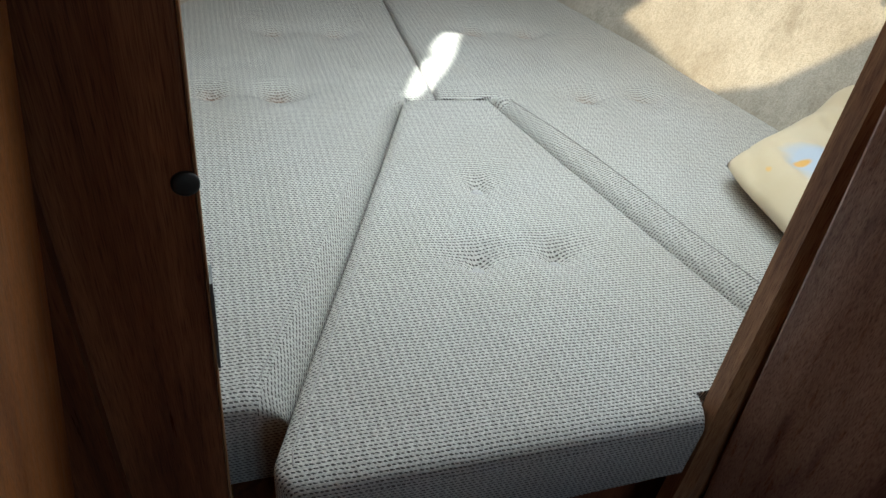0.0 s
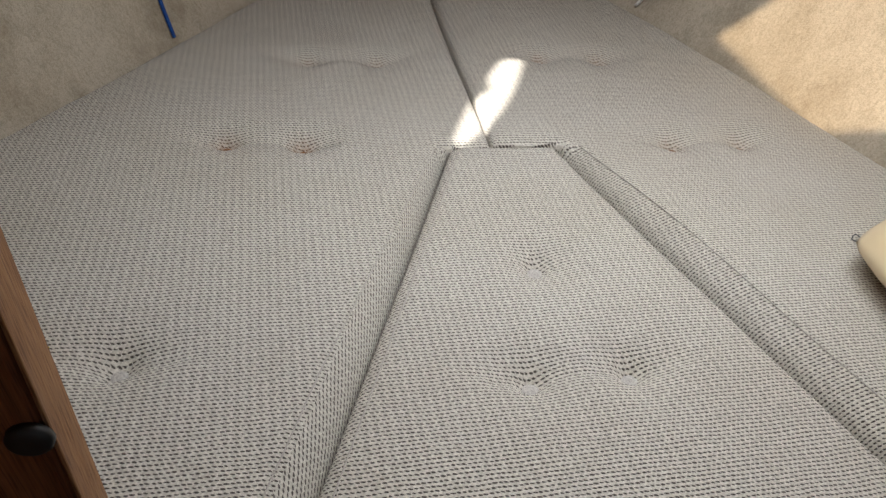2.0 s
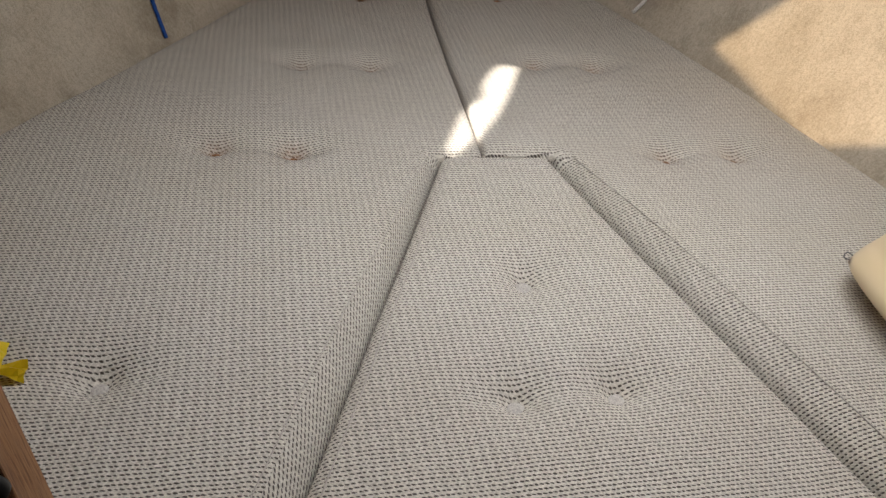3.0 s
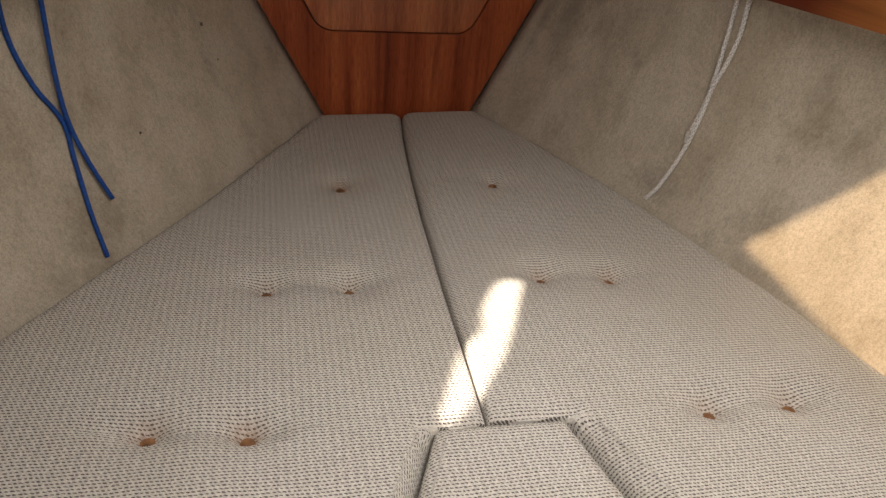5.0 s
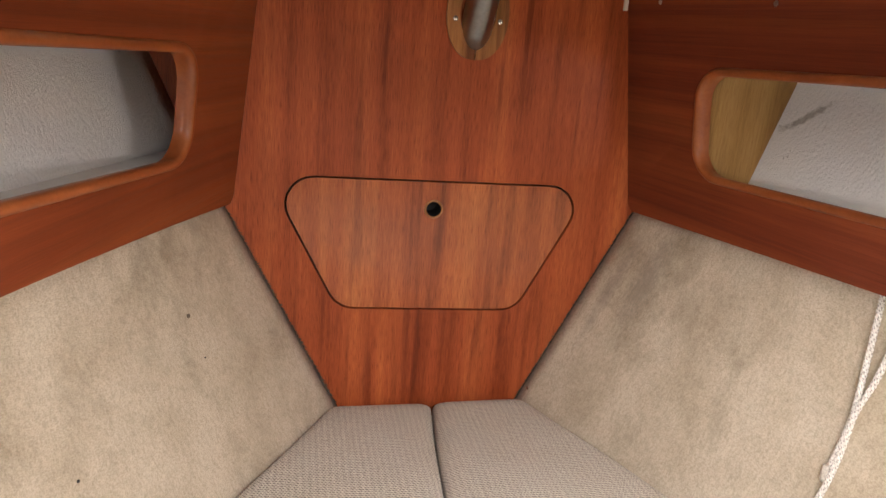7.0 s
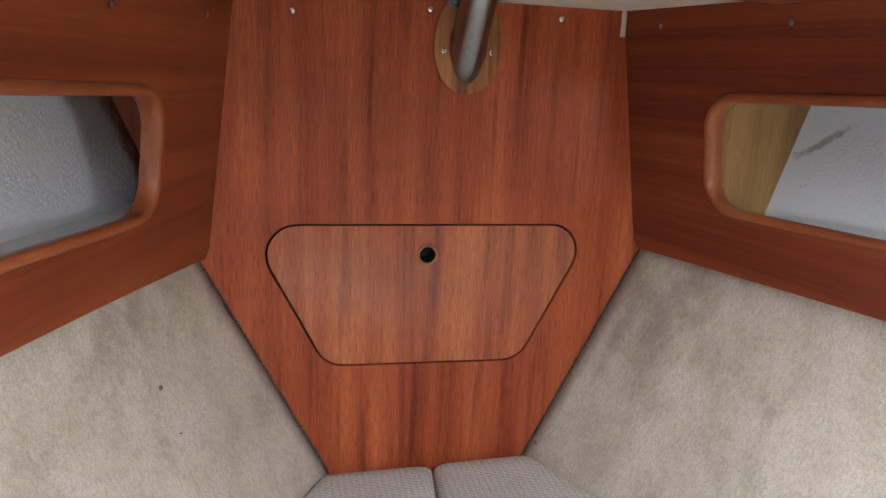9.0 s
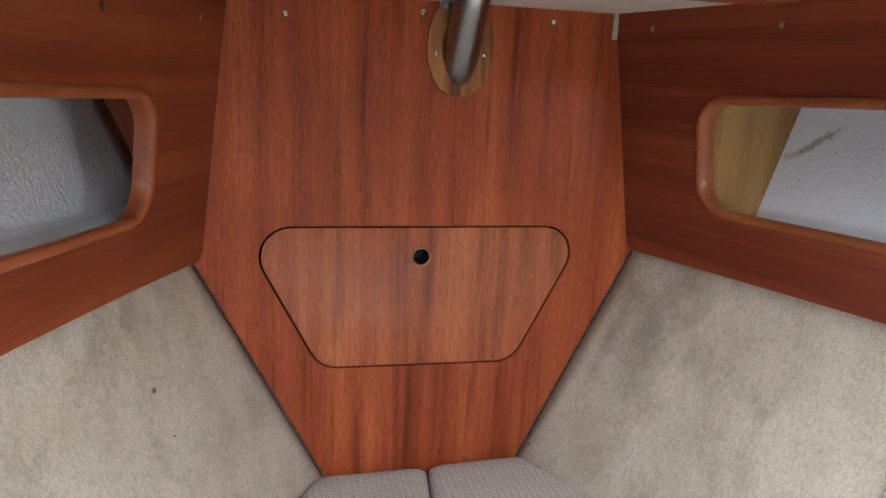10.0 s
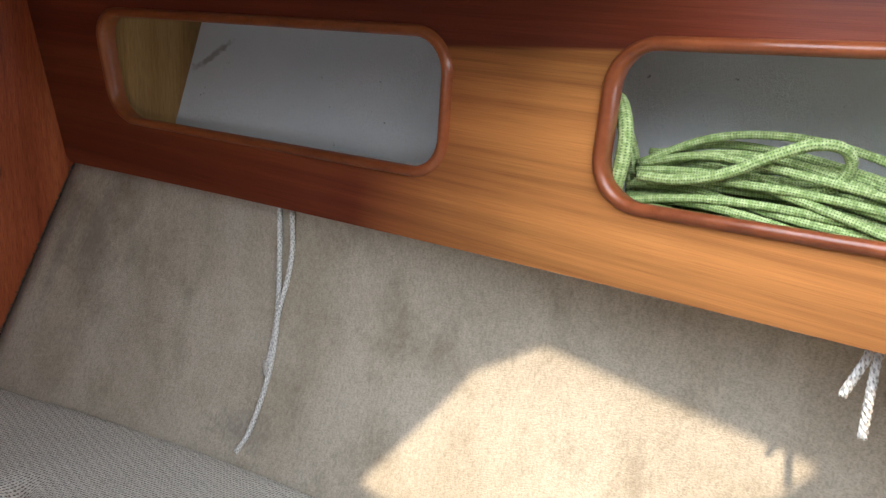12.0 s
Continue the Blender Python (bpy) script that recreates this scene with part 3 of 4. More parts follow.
tagged(link("shelf_divider", bm, PLY), "bare golden plywood divider closing the shelf end", "divider", kind="structure")


# ---------------------------------------------------------------- shelf fronts
def shelf_front(side):
    ob = thing("shelf_front", "varnished mahogany shelf front with rounded openings", "shelf front", (0, 0, 0), "shelf fronts")
    s = side

    def place(a, b, d):
        return Vector((front_x(s, a, b) + s * d, a, b))
    if s > 0:
        openings = [[(2.327, 1.449), (2.327, 1.2915), (1.716, 1.3065), (1.716, 1.4625)], [(1.5235, 1.467), (1.5235, 1.315), (0.96, 1.346), (0.96, 1.492)]]
    else:
        openings = [[(2.3055, 1.429), (2.3055, 1.283), (1.716, 1.316), (1.716, 1.446)], [(1.5235, 1.452), (1.5235, 1.322), (0.96, 1.345), (0.96, 1.47)]]
    loops = [rounded(o, 0.043, 10) for o in openings]
    fwd = [0.838 + 1.65 * k / 16 for k in range(17)]
    outer = [(y, low_edge(s, y)) for y in fwd] + [(2.499, low_edge(s, 2.49) + 0.012), (2.499, TOP)] + [(y, TOP) for y in reversed(fwd)]
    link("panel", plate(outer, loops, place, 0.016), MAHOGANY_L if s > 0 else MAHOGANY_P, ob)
    for lp in loops:
        n = len(lp)
        c = Vector((sum(p[0] for p in lp) / n, sum(p[1] for p in lp) / n))
        bm = bmesh.new()
        prof = [(-0.0005, 0.018), (-0.003, 0.008), (-0.004, -0.001), (-0.002, -0.0055), (0.002, -0.0075), (0.006, -0.0062), (0.0088, -0.003), (0.0096, 0.001)]
        rings = []
        for i in range(n):
            p, a, b = Vector(lp[i]), Vector(lp[i - 1]), Vector(lp[(i + 1) % n])
            tan = (b - a).normalized()
            nrm = Vector((tan.y, -tan.x))
            if nrm.dot(p - c) < 0:
                nrm = -nrm
            rings.append([bm.verts.new(place(p.x + nrm.x * o, p.y + nrm.y * o, d)) for o, d in prof])
        for i in range(n):
            a, b = rings[i], rings[(i + 1) % n]
            for k in range(len(prof) - 1):
                bm.faces.new((a[k], b[k], b[k + 1], a[k + 1])).smooth = True
        bmesh.ops.recalc_face_normals(bm, faces=bm.faces)
        link("opening_trim", bm, TRIM_WOOD, ob, "rounded mahogany bead round the opening")
    screws = ((2.423, 1.552), (2.206, 1.548), (1.95, 1.552), (1.68, 1.553), (1.4, 1.554)) if s > 0 else ((2.42, 1.528), (2.197, 1.519), (1.95, 1.533), (1.68, 1.534))
    for y, z in screws:
        link("screw", disc(place(y, z, 0.0), (-s, 0, -0.1), 0.0042, 0.0016, 14, 0.0006), STEEL, ob, "small steel screw head")
    return ob


shelf_front(-1)
shelf_front(1)


# unseen portlight, added to give the port fill lamp a frame and pane
def portlight():
    y0, z0 = 1.26, 1.405
    ob = thing("portlight", "unseen oval portlight added in the white lining behind the shelf", "portlight", (0, 0, 0))
    ring = rounded([(y0 - 0.27, z0 - 0.065), (y0 + 0.27, z0 - 0.065), (y0 + 0.27, z0 + 0.065), (y0 - 0.27, z0 + 0.065)], 0.05)
    link("frame", tube([Vector((liner_x(-1, y, z) + 0.004, y, z)) for y, z in ring], 0.006, 8, True), STEEL, ob, "steel portlight frame")
    link("pane", plate(ring, [], lambda a, b, d: Vector((liner_x(-1, a, b) + 0.002 + d, a, b)), 0.002), GRP, ob, "milky portlight pane")
    return ob


portlight()
tagged(link("starboard_portlight", tube([Vector((liner_x(1, 0.99 + a, 1.425 + b) - 0.004, 0.99 + a, 1.425 + b)) for a, b in rounded([(-0.14, -0.06), (0.18, -0.06), (0.18, 0.06), (-0.14, 0.06)], 0.05)], 0.006, 8, True), STEEL),
       "steel portlight frame in the white lining", "portlight")


# ---------------------------------------------------------------- forward bulkhead fittings
def locker_lid():
    ob = thing("anchor_locker_hatch", "mahogany anchor locker hatch with a finger hole", "hatch", (-0.03, BOW, 1.1))
    inset = 0.0035
    inner = [(LID[0][0] + inset * 1.9, LID[0][1] - inset), (LID[1][0] - inset * 1.9, LID[1][1] - inset), (LID[2][0] - inset * 0.6, LID[2][1] + inset), (LID[3][0] + inset * 0.6, LID[3][1] + inset)]
    hole = [(-0.031 + 0.0165 * math.cos(a * math.pi / 14), 1.178 + 0.0165 * math.sin(a * math.pi / 14)) for a in range(28)]
    link("panel", plate(rounded(inner, tuple(r - inset for r in LID_R)), [hole], lambda a, b, d: Vector((a + 0.03, d + 0.0004, b - 1.1)), 0.015), MAHOGANY_LID, ob)
    ring = [Vector((-0.001 + 0.0150 * math.cos(a * math.pi / 16), -0.0003, 0.078 + 0.0150 * math.sin(a * math.pi / 16))) for a in range(32)]
    link("finger_ring", tube(ring, 0.0022, 8, True), BRASS, ob, "aged brass ring round the finger hole")
    sleeve = bmesh.new()
    for d0, d1 in ((0.001, 0.05),):
        n = 28
        ra = [[sleeve.verts.new((-0.001 + 0.0148 * math.cos(2 * math.pi * k / n), d, 0.078 + 0.0148 * math.sin(2 * math.pi * k / n))) for k in range(n)] for d in (d0, d1)]
        for k in range(n):
            sleeve.faces.new((ra[0][k], ra[0][(k + 1) % n], ra[1][(k + 1) % n], ra[1][k])).smooth = True
        sleeve.faces.new(ra[1])
    link("finger_hole", sleeve, BLACK, ob, "deep black finger hole")
    return ob


locker_lid()

# oval teak collar in two halves, and the steel tube that comes out of it
collar = thing("tube_collar", "oval teak collar in two halves round the tube", "collar", (0.018, BOW, 1.512))
for s in (-1, 1):
    n = 20
    outer_arc = [(s * 0.052 * math.sin(math.pi * k / n) ** 0.86, -0.074 * math.cos(math.pi * k / n)) for k in range(n + 1)]
    inner_arc = [(s * 0.0300 * math.sin(math.pi * k / n), -0.043 * math.cos(math.pi * k / n)) for k in range(n, -1, -1)]
    gap = 0.0006
    loop = [(a + s * gap, b) for a, b in outer_arc + inner_arc]
    bm = plate(loop, [], lambda a, b, d: Vector((a, -d, b)), 0.008)
    link("collar_half", bm, TEAK, collar, "pale oiled teak half")
    link("screw", disc((s * 0.038, -0.008, -0.010), (0, -1, 0), 0.0044, 0.0014, 16, 0.0006), CHROME, collar, "bright slotted screw")
    link("screw_slot", a_box(s * 0.038 - 0.0005, s * 0.038 + 0.0005, -0.0106, -0.0100, -0.0138, -0.0062), BLACK, collar, "dark screw slot")
pipe = thing("steel_tube", "brushed stainless tube slanting into the bulkhead", "tube", (0.018, BOW, 1.49))
axis = Vector((0.005, -0.55, 0.84)).normalized()
link("pipe", tube([axis * d for d in (-0.05, 0.0, 0.05, 0.10, 0.16)], 0.0262, 32), STEEL, pipe)
for x, z in ((-0.246, 1.546), (-0.042, 1.561), (0.170, 1.559)):
    sc = thing("bulkhead_screw", "small bright screw head in the mahogany bulkhead", "screw", (x, BOW, z), "bulkhead screws")
    link("head", disc((0, 0, 0), (0, -1, 0), 0.0048, 0.0022, 16, 0.001), CHROME, sc)
clip = thing("pipe_clip", "small steel clip beside the tube", "clip", (-0.009, BOW, 1.572))
link("saddle", a_box(-0.008, 0.010, -0.012, 0.0, -0.007, 0.006, bevel=0.002), STEEL, clip)
link("bolt", disc((0.001, -0.012, -0.001), (0, -1, 0), 0.004, 0.003, 8), CHROME, clip, "bolt head")
fillet = thing("corner_fillet", "grey plastic fillet in the bulkhead corner", "fillet", (0.272, BOW, 1.56))
link("strip", a_box(0.000, 0.007, -0.006, 0.0, -0.022, 0.018, bevel=0.001), CREAM, fillet)
beam = thing("deck_beam", "mahogany beam fixed under the headliner", "beam", (0.0, 2.118, TOP))
link("board", a_box(-0.33, 0.292, -0.024, 0.024, -0.018, 0.0, bevel=0.003), TRIM_WOOD, beam)


# ---------------------------------------------------------------- cushions
def base_z(x, y):
    return 0.815 - 0.04 * x * max(0.0, min(1.0, (2.1 - y) / 0.6))


def cushion(name, label, ys, xl, xr, edge_l, edge_r, edge_f, edge_b, lift, bottom, tufts, seams, notch=None):
    """One upholstered cushion. Edges: (reach, drop) of the rounding. tufts: (x, y, material, partner or None)."""
    centre = Vector((0, 0, 0))

    def roll(d, e, y=0.0):
        reach, drop, crisp = e(y) if callable(e) else (*e, False)
        if d >= reach:
            return 0.0
        q = 1 - max(d, 0.0) / reach
        if crisp == 2:
            return drop * (0.42 * q + 0.58 * q ** 9)
        return drop * (0.72 * q + 0.28 * q ** 5) if crisp else drop * (1 - math.sqrt(max(0.0, 1 - q * q)))

    def height(x, y):
        z = base_z(x, y) + (lift(y) if callable(lift) else lift)
        for tx, ty, mat, mate in tufts:
            r2 = (x - tx) ** 2 + (y - ty) ** 2
            if r2 < 0.04:
                z -= (0.0125 if mat is RUST else 0.017) * math.exp(-r2 / 0.00019) + 0.013 * math.exp(-r2 / 0.0013)
            if mate:
                ax, ay = tx, ty
                bx, by = mate
                px = min(max((x - ax) / (bx - ax), -0.35), 1.35)
                dx, dy = x - (ax + px * (bx - ax)), y - (ay + px * (by - ay))
                z -= 0.0062 * math.exp(-(dx * dx + dy * dy) / (0.00010 if dy < 0 else 0.0009))
        z += 0.0022 * noise.noise((x * 9, y * 9, 3)) + 0.0035 * noise.noise((x * 3.2, y * 3.2, 7))
        return z

    def surface(x, y):
        a, b = xl(y), xr(y)
        d = max(roll(x - a, edge_l, y), roll(b - x, edge_r, y))
        e = max(roll(y - ys[0], edge_f), roll(ys[-1] - y, edge_b))
        if notch and y > 1.50 and notch[0] < x < notch[1]:
            away = max(0.0, min(1.0, (x - notch[0]) / 0.012, (notch[1] - x) / 0.012))
            e = max(e, away * roll(y - 1.5061, lambda _: (0.021, 0.007, True)))
        return height(x, y) - math.sqrt(d * d + e * e)

    bm = bmesh.new()
    uv = bm.loops.layers.uv.verify()
    stain = bm.verts.layers.float.new("stain")

    def amount(tx, ty):       # some buttons have bled more rust than others
        return 0.62 + 0.30 * math.sin(tx * 57 + ty * 23)

    def boxed(x, y):          # on the sloping band beside the wedge
        for d, e in ((x - xl(y), edge_l), (xr(y) - x, edge_r)):
            if callable(e) and e(y)[2] is True and d < e(y)[0]:
                return True
        return False
    near = [0.0, 0.0015, 0.004, 0.008, 0.014, 0.022, 0.032, 0.045, 0.06]
    grid, us = [], []
    mid = max(20, int(max(xr(y) - xl(y) for y in ys) / 0.0095))
    for y in ys:
        a, b = xl(y), xr(y)
        w = b - a
        m = min(1.0, w / 0.16)
        xs = [a + d * m for d in near]
        xs += [a + 0.06 * m + (w - 0.12 * m) * k / mid for k in range(1, mid)]
        xs += [b - d * m for d in reversed(near)]
        row = [bm.verts.new((x, y, surface(x, y))) for x in xs]
        for v in row:
            v[stain] = min(1.0, sum(amount(tx, ty) * math.exp(-((v.co.x - tx) ** 2 + (v.co.y - ty - 0.003) ** 2) / 0.00028) for tx, ty, mat, _ in tufts if mat is RUST))
        c = len(row) // 2
        u = [0.0] * len(row)
        u[c] = row[c].co.x
        for k in range(c + 1, len(row)):
            u[k] = u[k - 1] + math.hypot(row[k].co.x - row[k - 1].co.x, (row[k].co.z - row[k - 1].co.z) * (k > len(row) - 10))
        for k in range(c - 1, -1, -1):
            u[k] = u[k + 1] - math.hypot(row[k].co.x - row[k + 1].co.x, (row[k].co.z - row[k + 1].co.z) * (k < 9))
        grid.append(row)
        us.append(u)
    vs = [0.0]
    for i in range(1, len(ys)):
        p, q = grid[i - 1][len(grid[i - 1]) // 2], grid[i][len(grid[i]) // 2]
        vs.append(vs[-1] + math.hypot(q.co.y - p.co.y, (q.co.z - p.co.z) * (i < 7 or i > len(ys) - 7)))
    for i in range(len(ys) - 1):
        for k in range(len(grid[0]) - 1):
            f = bm.faces.new((grid[i][k], grid[i][k + 1], grid[i + 1][k + 1], grid[i + 1][k]))
            f.smooth = True
            band = boxed(f.calc_center_median().x, (ys[i] + ys[i + 1]) / 2)
            for lp, q in zip(f.loops, ((us[i][k], vs[i]), (us[i][k + 1], vs[i]), (us[i + 1][k + 1], vs[i + 1]), (us[i + 1][k], vs[i + 1]))):
                lp[uv].uv = (q[1], q[0]) if band else q
    # boxing down to the berth
    rim = [(grid[0][k], us[0][k], vs[0]) for k in range(len(grid[0]))]
    rim += [(grid[i][-1], None, vs[i]) for i in range(1, len(ys))]
    rim += [(grid[-1][k], us[-1][k], vs[-1]) for k in range(len(grid[0]) - 2, -1, -1)]
    rim += [(grid[i][0], None, vs[i]) for i in range(len(ys) - 2, 0, -1)]
    low = [bm.verts.new((v.co.x, v.co.y, bottom)) for v, _, _ in rim]
    run = 0.0
    for i in range(len(rim)):
        j = (i + 1) % len(rim)
        p, q = rim[i][0], rim[j][0]
        step = math.hypot(p.co.x - q.co.x, p.co.y - q.co.y)
        f = bm.faces.new((p, low[i], low[j], q))
        f.smooth = True
        side = rim[i][1] is None or rim[j][1] is None
        for lp, (w, z) in zip(f.loops, ((run, p.co.z), (run, bottom), (run + step, bottom), (run + step, q.co.z))):
            lp[uv].uv = (z, w) if side else (w, z)
        run += step
    bm.faces.new(list(reversed(low)))
    bmesh.ops.recalc_face_normals(bm, faces=bm.faces)
    ob = tagged(link(name, bm, FABRIC), label, "cushion", "berth cushions")
    for seam in seams:
        path = [Vector((x, y, surface(x, y) + 0.0006)) for x, y in seam]
        link("piping", tube(path, 0.0009, 6), PIPING, ob, "stitched seam along the cushion edge")
    for tx, ty, mat, _ in tufts:
        z = surface(tx, ty)
        far = mat is RUST
        link("button", disc((tx, ty - 0.001, z - (0.002 if far else 0.001)), (0, -0.3, 1), 0.0098 if far else 0.0115, 0.009, 16, 0.003), mat, ob,
             "rust-stained tuft button" if far else "cloth-covered tuft button")
    return ob


def steps(a, b, d, extra=()):
    n = int((b - a) / d)
    base = [a + (b - a) * i / n for i in range(n + 1)]
    edge = [a + e for e in (0.0015, 0.004, 0.008, 0.014, 0.022)] + [b - e for e in (0.0015, 0.004, 0.008, 0.014, 0.022)]
    return sorted({round(v, 5) for v in base + edge + list(extra)})


APEX = 1.500


def centre_seam(y):    # where the two berth cushions meet
    return -0.012 - 0.064 * (1 - math.exp(-(2.46 - y) / 0.5))


def cut_port(y):       # inner edge of the port cushion
    if y > APEX + 0.006:
        return centre_seam(y) - 0.0015
    f = max(0.0, min(1.0, (APEX + 0.006 - y) / 0.008))
    return (-0.0680) * (1 - f) + f * (-0.140 - (1.490 - y) * 0.431)


def round_over(y):     # the inner edges grow rounder towards the bow
    f = max(0.0, min(1.0, (y - 1.65) / 0.8))
    return (0.014 + 0.026 * f, 0.012 + 0.012 * f, False)


def band_port(y):      # reach, drop and crispness of the inner boxing
    return (0.017 + 0.021 * min(1, (1.49 - y) / 0.4), 0.040, True) if y < 1.49 else round_over(y)


def band_starboard(y):
    return (0.026 + 0.018 * min(1, (1.49 - y) / 0.2), 0.056, 2) if y < 1.49 else round_over(y)


def cut_starboard(y):
    if y > APEX + 0.006:
        return centre_seam(y) + 0.0015
    f = max(0.0, min(1.0, (APEX + 0.006 - y) / 0.008))
    return (-0.0650) * (1 - f) + f * (0.046 + (1.490 - y) * 0.272)


step_rows = (APEX + 0.0061, APEX + 0.004, APEX + 0.002, APEX, APEX - 0.0021, APEX + 0.010, APEX + 0.014, APEX + 0.018, APEX + 0.022, APEX + 0.0265, APEX + 0.0275, APEX - 0.006)
fold_p = [(cut_port(y) - 0.017 - 0.021 * min(1, (1.49 - y) / 0.4), y) for y in [0.90 + 0.59 * k / 40 for k in range(41)]]
fold_s = [(cut_starboard(y) + 0.024 + 0.018 * min(1, (1.49 - y) / 0.2), y) for y in [0.90 + 0.59 * k / 40 for k in range(41)]]
cushion("berth_cushion", "buttoned berth cushion in pale grey open weave, port side",
        steps(0.872, 2.488, 0.0105, step_rows), lambda y: hull_x(-1, y, 0.80) + 0.003, cut_port,
        (0.03, 0.022), band_port, (0.028, 0.022), (0.048, 0.028), 0.0, 0.704,
        [(-0.185, 2.125, RUST, None), (-0.322, 1.8075, RUST, (-0.201, 1.806)), (-0.201, 1.806, RUST, None),
         (-0.452, 1.532, RUST, (-0.345, 1.5215)), (-0.345, 1.5215, RUST, None), (-0.544, 1.130, BUTTON, (-0.67, 1.145)), (-0.67, 1.145, BUTTON, None)],
        [fold_p], (-0.162, 0.5))
cushion("berth_cushion", "buttoned berth cushion in pale grey open weave, starboard side",
        steps(0.872, 2.488, 0.0105, step_rows), cut_starboard, lambda y: hull_x(1, y, 0.80) - 0.003,
        band_starboard, (0.03, 0.022), (0.028, 0.022), (0.048, 0.028), 0.003, 0.704,
        [(0.111, 2.117, RUST, None), (0.105, 1.803, RUST, (0.219, 1.793)), (0.219, 1.793, RUST, None),
         (0.234, 1.4995, RUST, (0.357, 1.500)), (0.357, 1.500, RUST, None)],
        [fold_s], (-0.5, 0.062))


def wedge_l(y):
    return -0.1365 - (1.490 - y) * 0.431 + 0.022 * (max(0.0, 0.818 - y) / 0.036) ** 2


def wedge_r(y):
    x = 0.0350 + (1.490 - y) * 0.272
    f = max(0.0, min(1.0, (0.816 - y) / 0.008))
    return x * (1 - f) + f * min(x, 0.034 + (y - 0.775) * 0.3)


cushion("berth_infill_cushion", "wedge-shaped infill cushion in pale grey open weave",
        steps(0.775, 1.501, 0.0095, (0.808, 0.810, 0.812, 0.814, 0.816, 0.819)), wedge_l, wedge_r, (0.022, 0.018), (0.014, 0.016), (0.03, 0.024), (0.02, 0.010), lambda y: -0.008 + 0.008 * max(0.0, (y - 1.25) / 0.24) ** 2, 0.701,
        [(-0.076, 1.245, BUTTON, None), (-0.133, 1.071, BUTTON, (-0.019, 1.070)), (-0.019, 1.070, BUTTON, None)],
        [[(wedge_l(y) + 0.017, y) for y in [0.80 + 0.68 * k / 40 for k in range(41)]]])


# ---------------------------------------------------------------- cords
def on_hull(side, points, off):
    return [(hull_x(side, y, z) - side * off, y, z) for y, z in points]


def twisted(path, r):
    """Three yarns laid up round one another."""
    fine = smooth_path(path, 0.0016)
    bm = bmesh.new()
    along = [0.0]
    for a, b in zip(fine, fine[1:]):
        along.append(along[-1] + (b - a).length)
    for k in range(3):
        yarn = []
        for i, p in enumerate(fine):
            d = (fine[min(i + 1, len(fine) - 1)] - fine[max(i - 1, 0)]).normalized()
            side = d.cross(Vector((0, 1, 0))).normalized()
            up = side.cross(d)
            ang = 2 * math.pi * (along[i] / (5.2 * r) + k / 3)
            yarn.append(p + (side * math.cos(ang) + up * math.sin(ang)) * r * 0.52)
        tube(yarn, r * 0.56, 6, bm=bm)
    return bm


def cord(name, label, runs, material, radius, group=""):
    ob = thing(name, label, "cord", runs[0][0], group)
    for k, r in enumerate(runs):
        path = [p - Vector(runs[0][0]) for p in smooth_path(r, 0.005)]
        link("strand", twisted(path, radius) if material is WHITE_CORD else tube(path, radius, 10), material, ob)
    return ob


cord("blue_cord", "blue braided cord hanging over the felt lining",
     [[(-0.585, 1.992, 1.25), *on_hull(-1, [(1.981, 1.169), (1.968, 1.078), (1.957, 1.013), (1.954, 0.953), (1.953, 0.890)], 0.012)],
      [(-0.615, 1.922, 1.25), *on_hull(-1, [(1.932, 1.146), (1.941, 1.072), (1.957, 1.013), (1.944, 0.958), (1.919, 0.883), (1.897, 0.822)], 0.005)]], BLUE_CORD, 0.0035)
white = cord("white_cord", "white twisted cord spliced and hanging over the felt",
     [[(0.468, 2.024, 1.25), *on_hull(1, [(2.020, 1.191), (2.016, 1.107), (2.008, 1.032), (2.006, 0.974), (2.006, 0.941)], 0.005)],
      [(0.476, 1.994, 1.25), *on_hull(1, [(1.994, 1.193), (1.993, 1.143), (1.997, 1.093), (2.005, 1.039), (2.001, 0.989), (1.998, 0.940), (1.998, 0.896), (2.000, 0.852), (2.007, 0.822)], 0.007)]], WHITE_CORD, 0.0041)
tip = Vector((hull_x(1, 2.006, 0.950) - 0.006, 2.006, 0.950)) - Vector((0.468, 2.024, 1.25))
link("whipping", tube([tip + Vector((0, 0.0004 * k, 0.006 * k)) for k in range(-2, 3)], lambda f: 0.0046 + 0.0012 * math.sin(math.pi * f), 10), PIPING, white, "twine whipping at the cord end")
cord("white_cord", "short white cord end hanging below the shelf",
     [[(0.566, 1.264, 1.262), (0.569, 1.266, 1.228), (0.569, 1.272, 1.203), (0.569, 1.278, 1.180)],
      [(0.575, 1.260, 1.262), (0.577, 1.261, 1.228), (0.576, 1.258, 1.185), (0.577, 1.255, 1.144)]], WHITE_CORD, 0.0042)


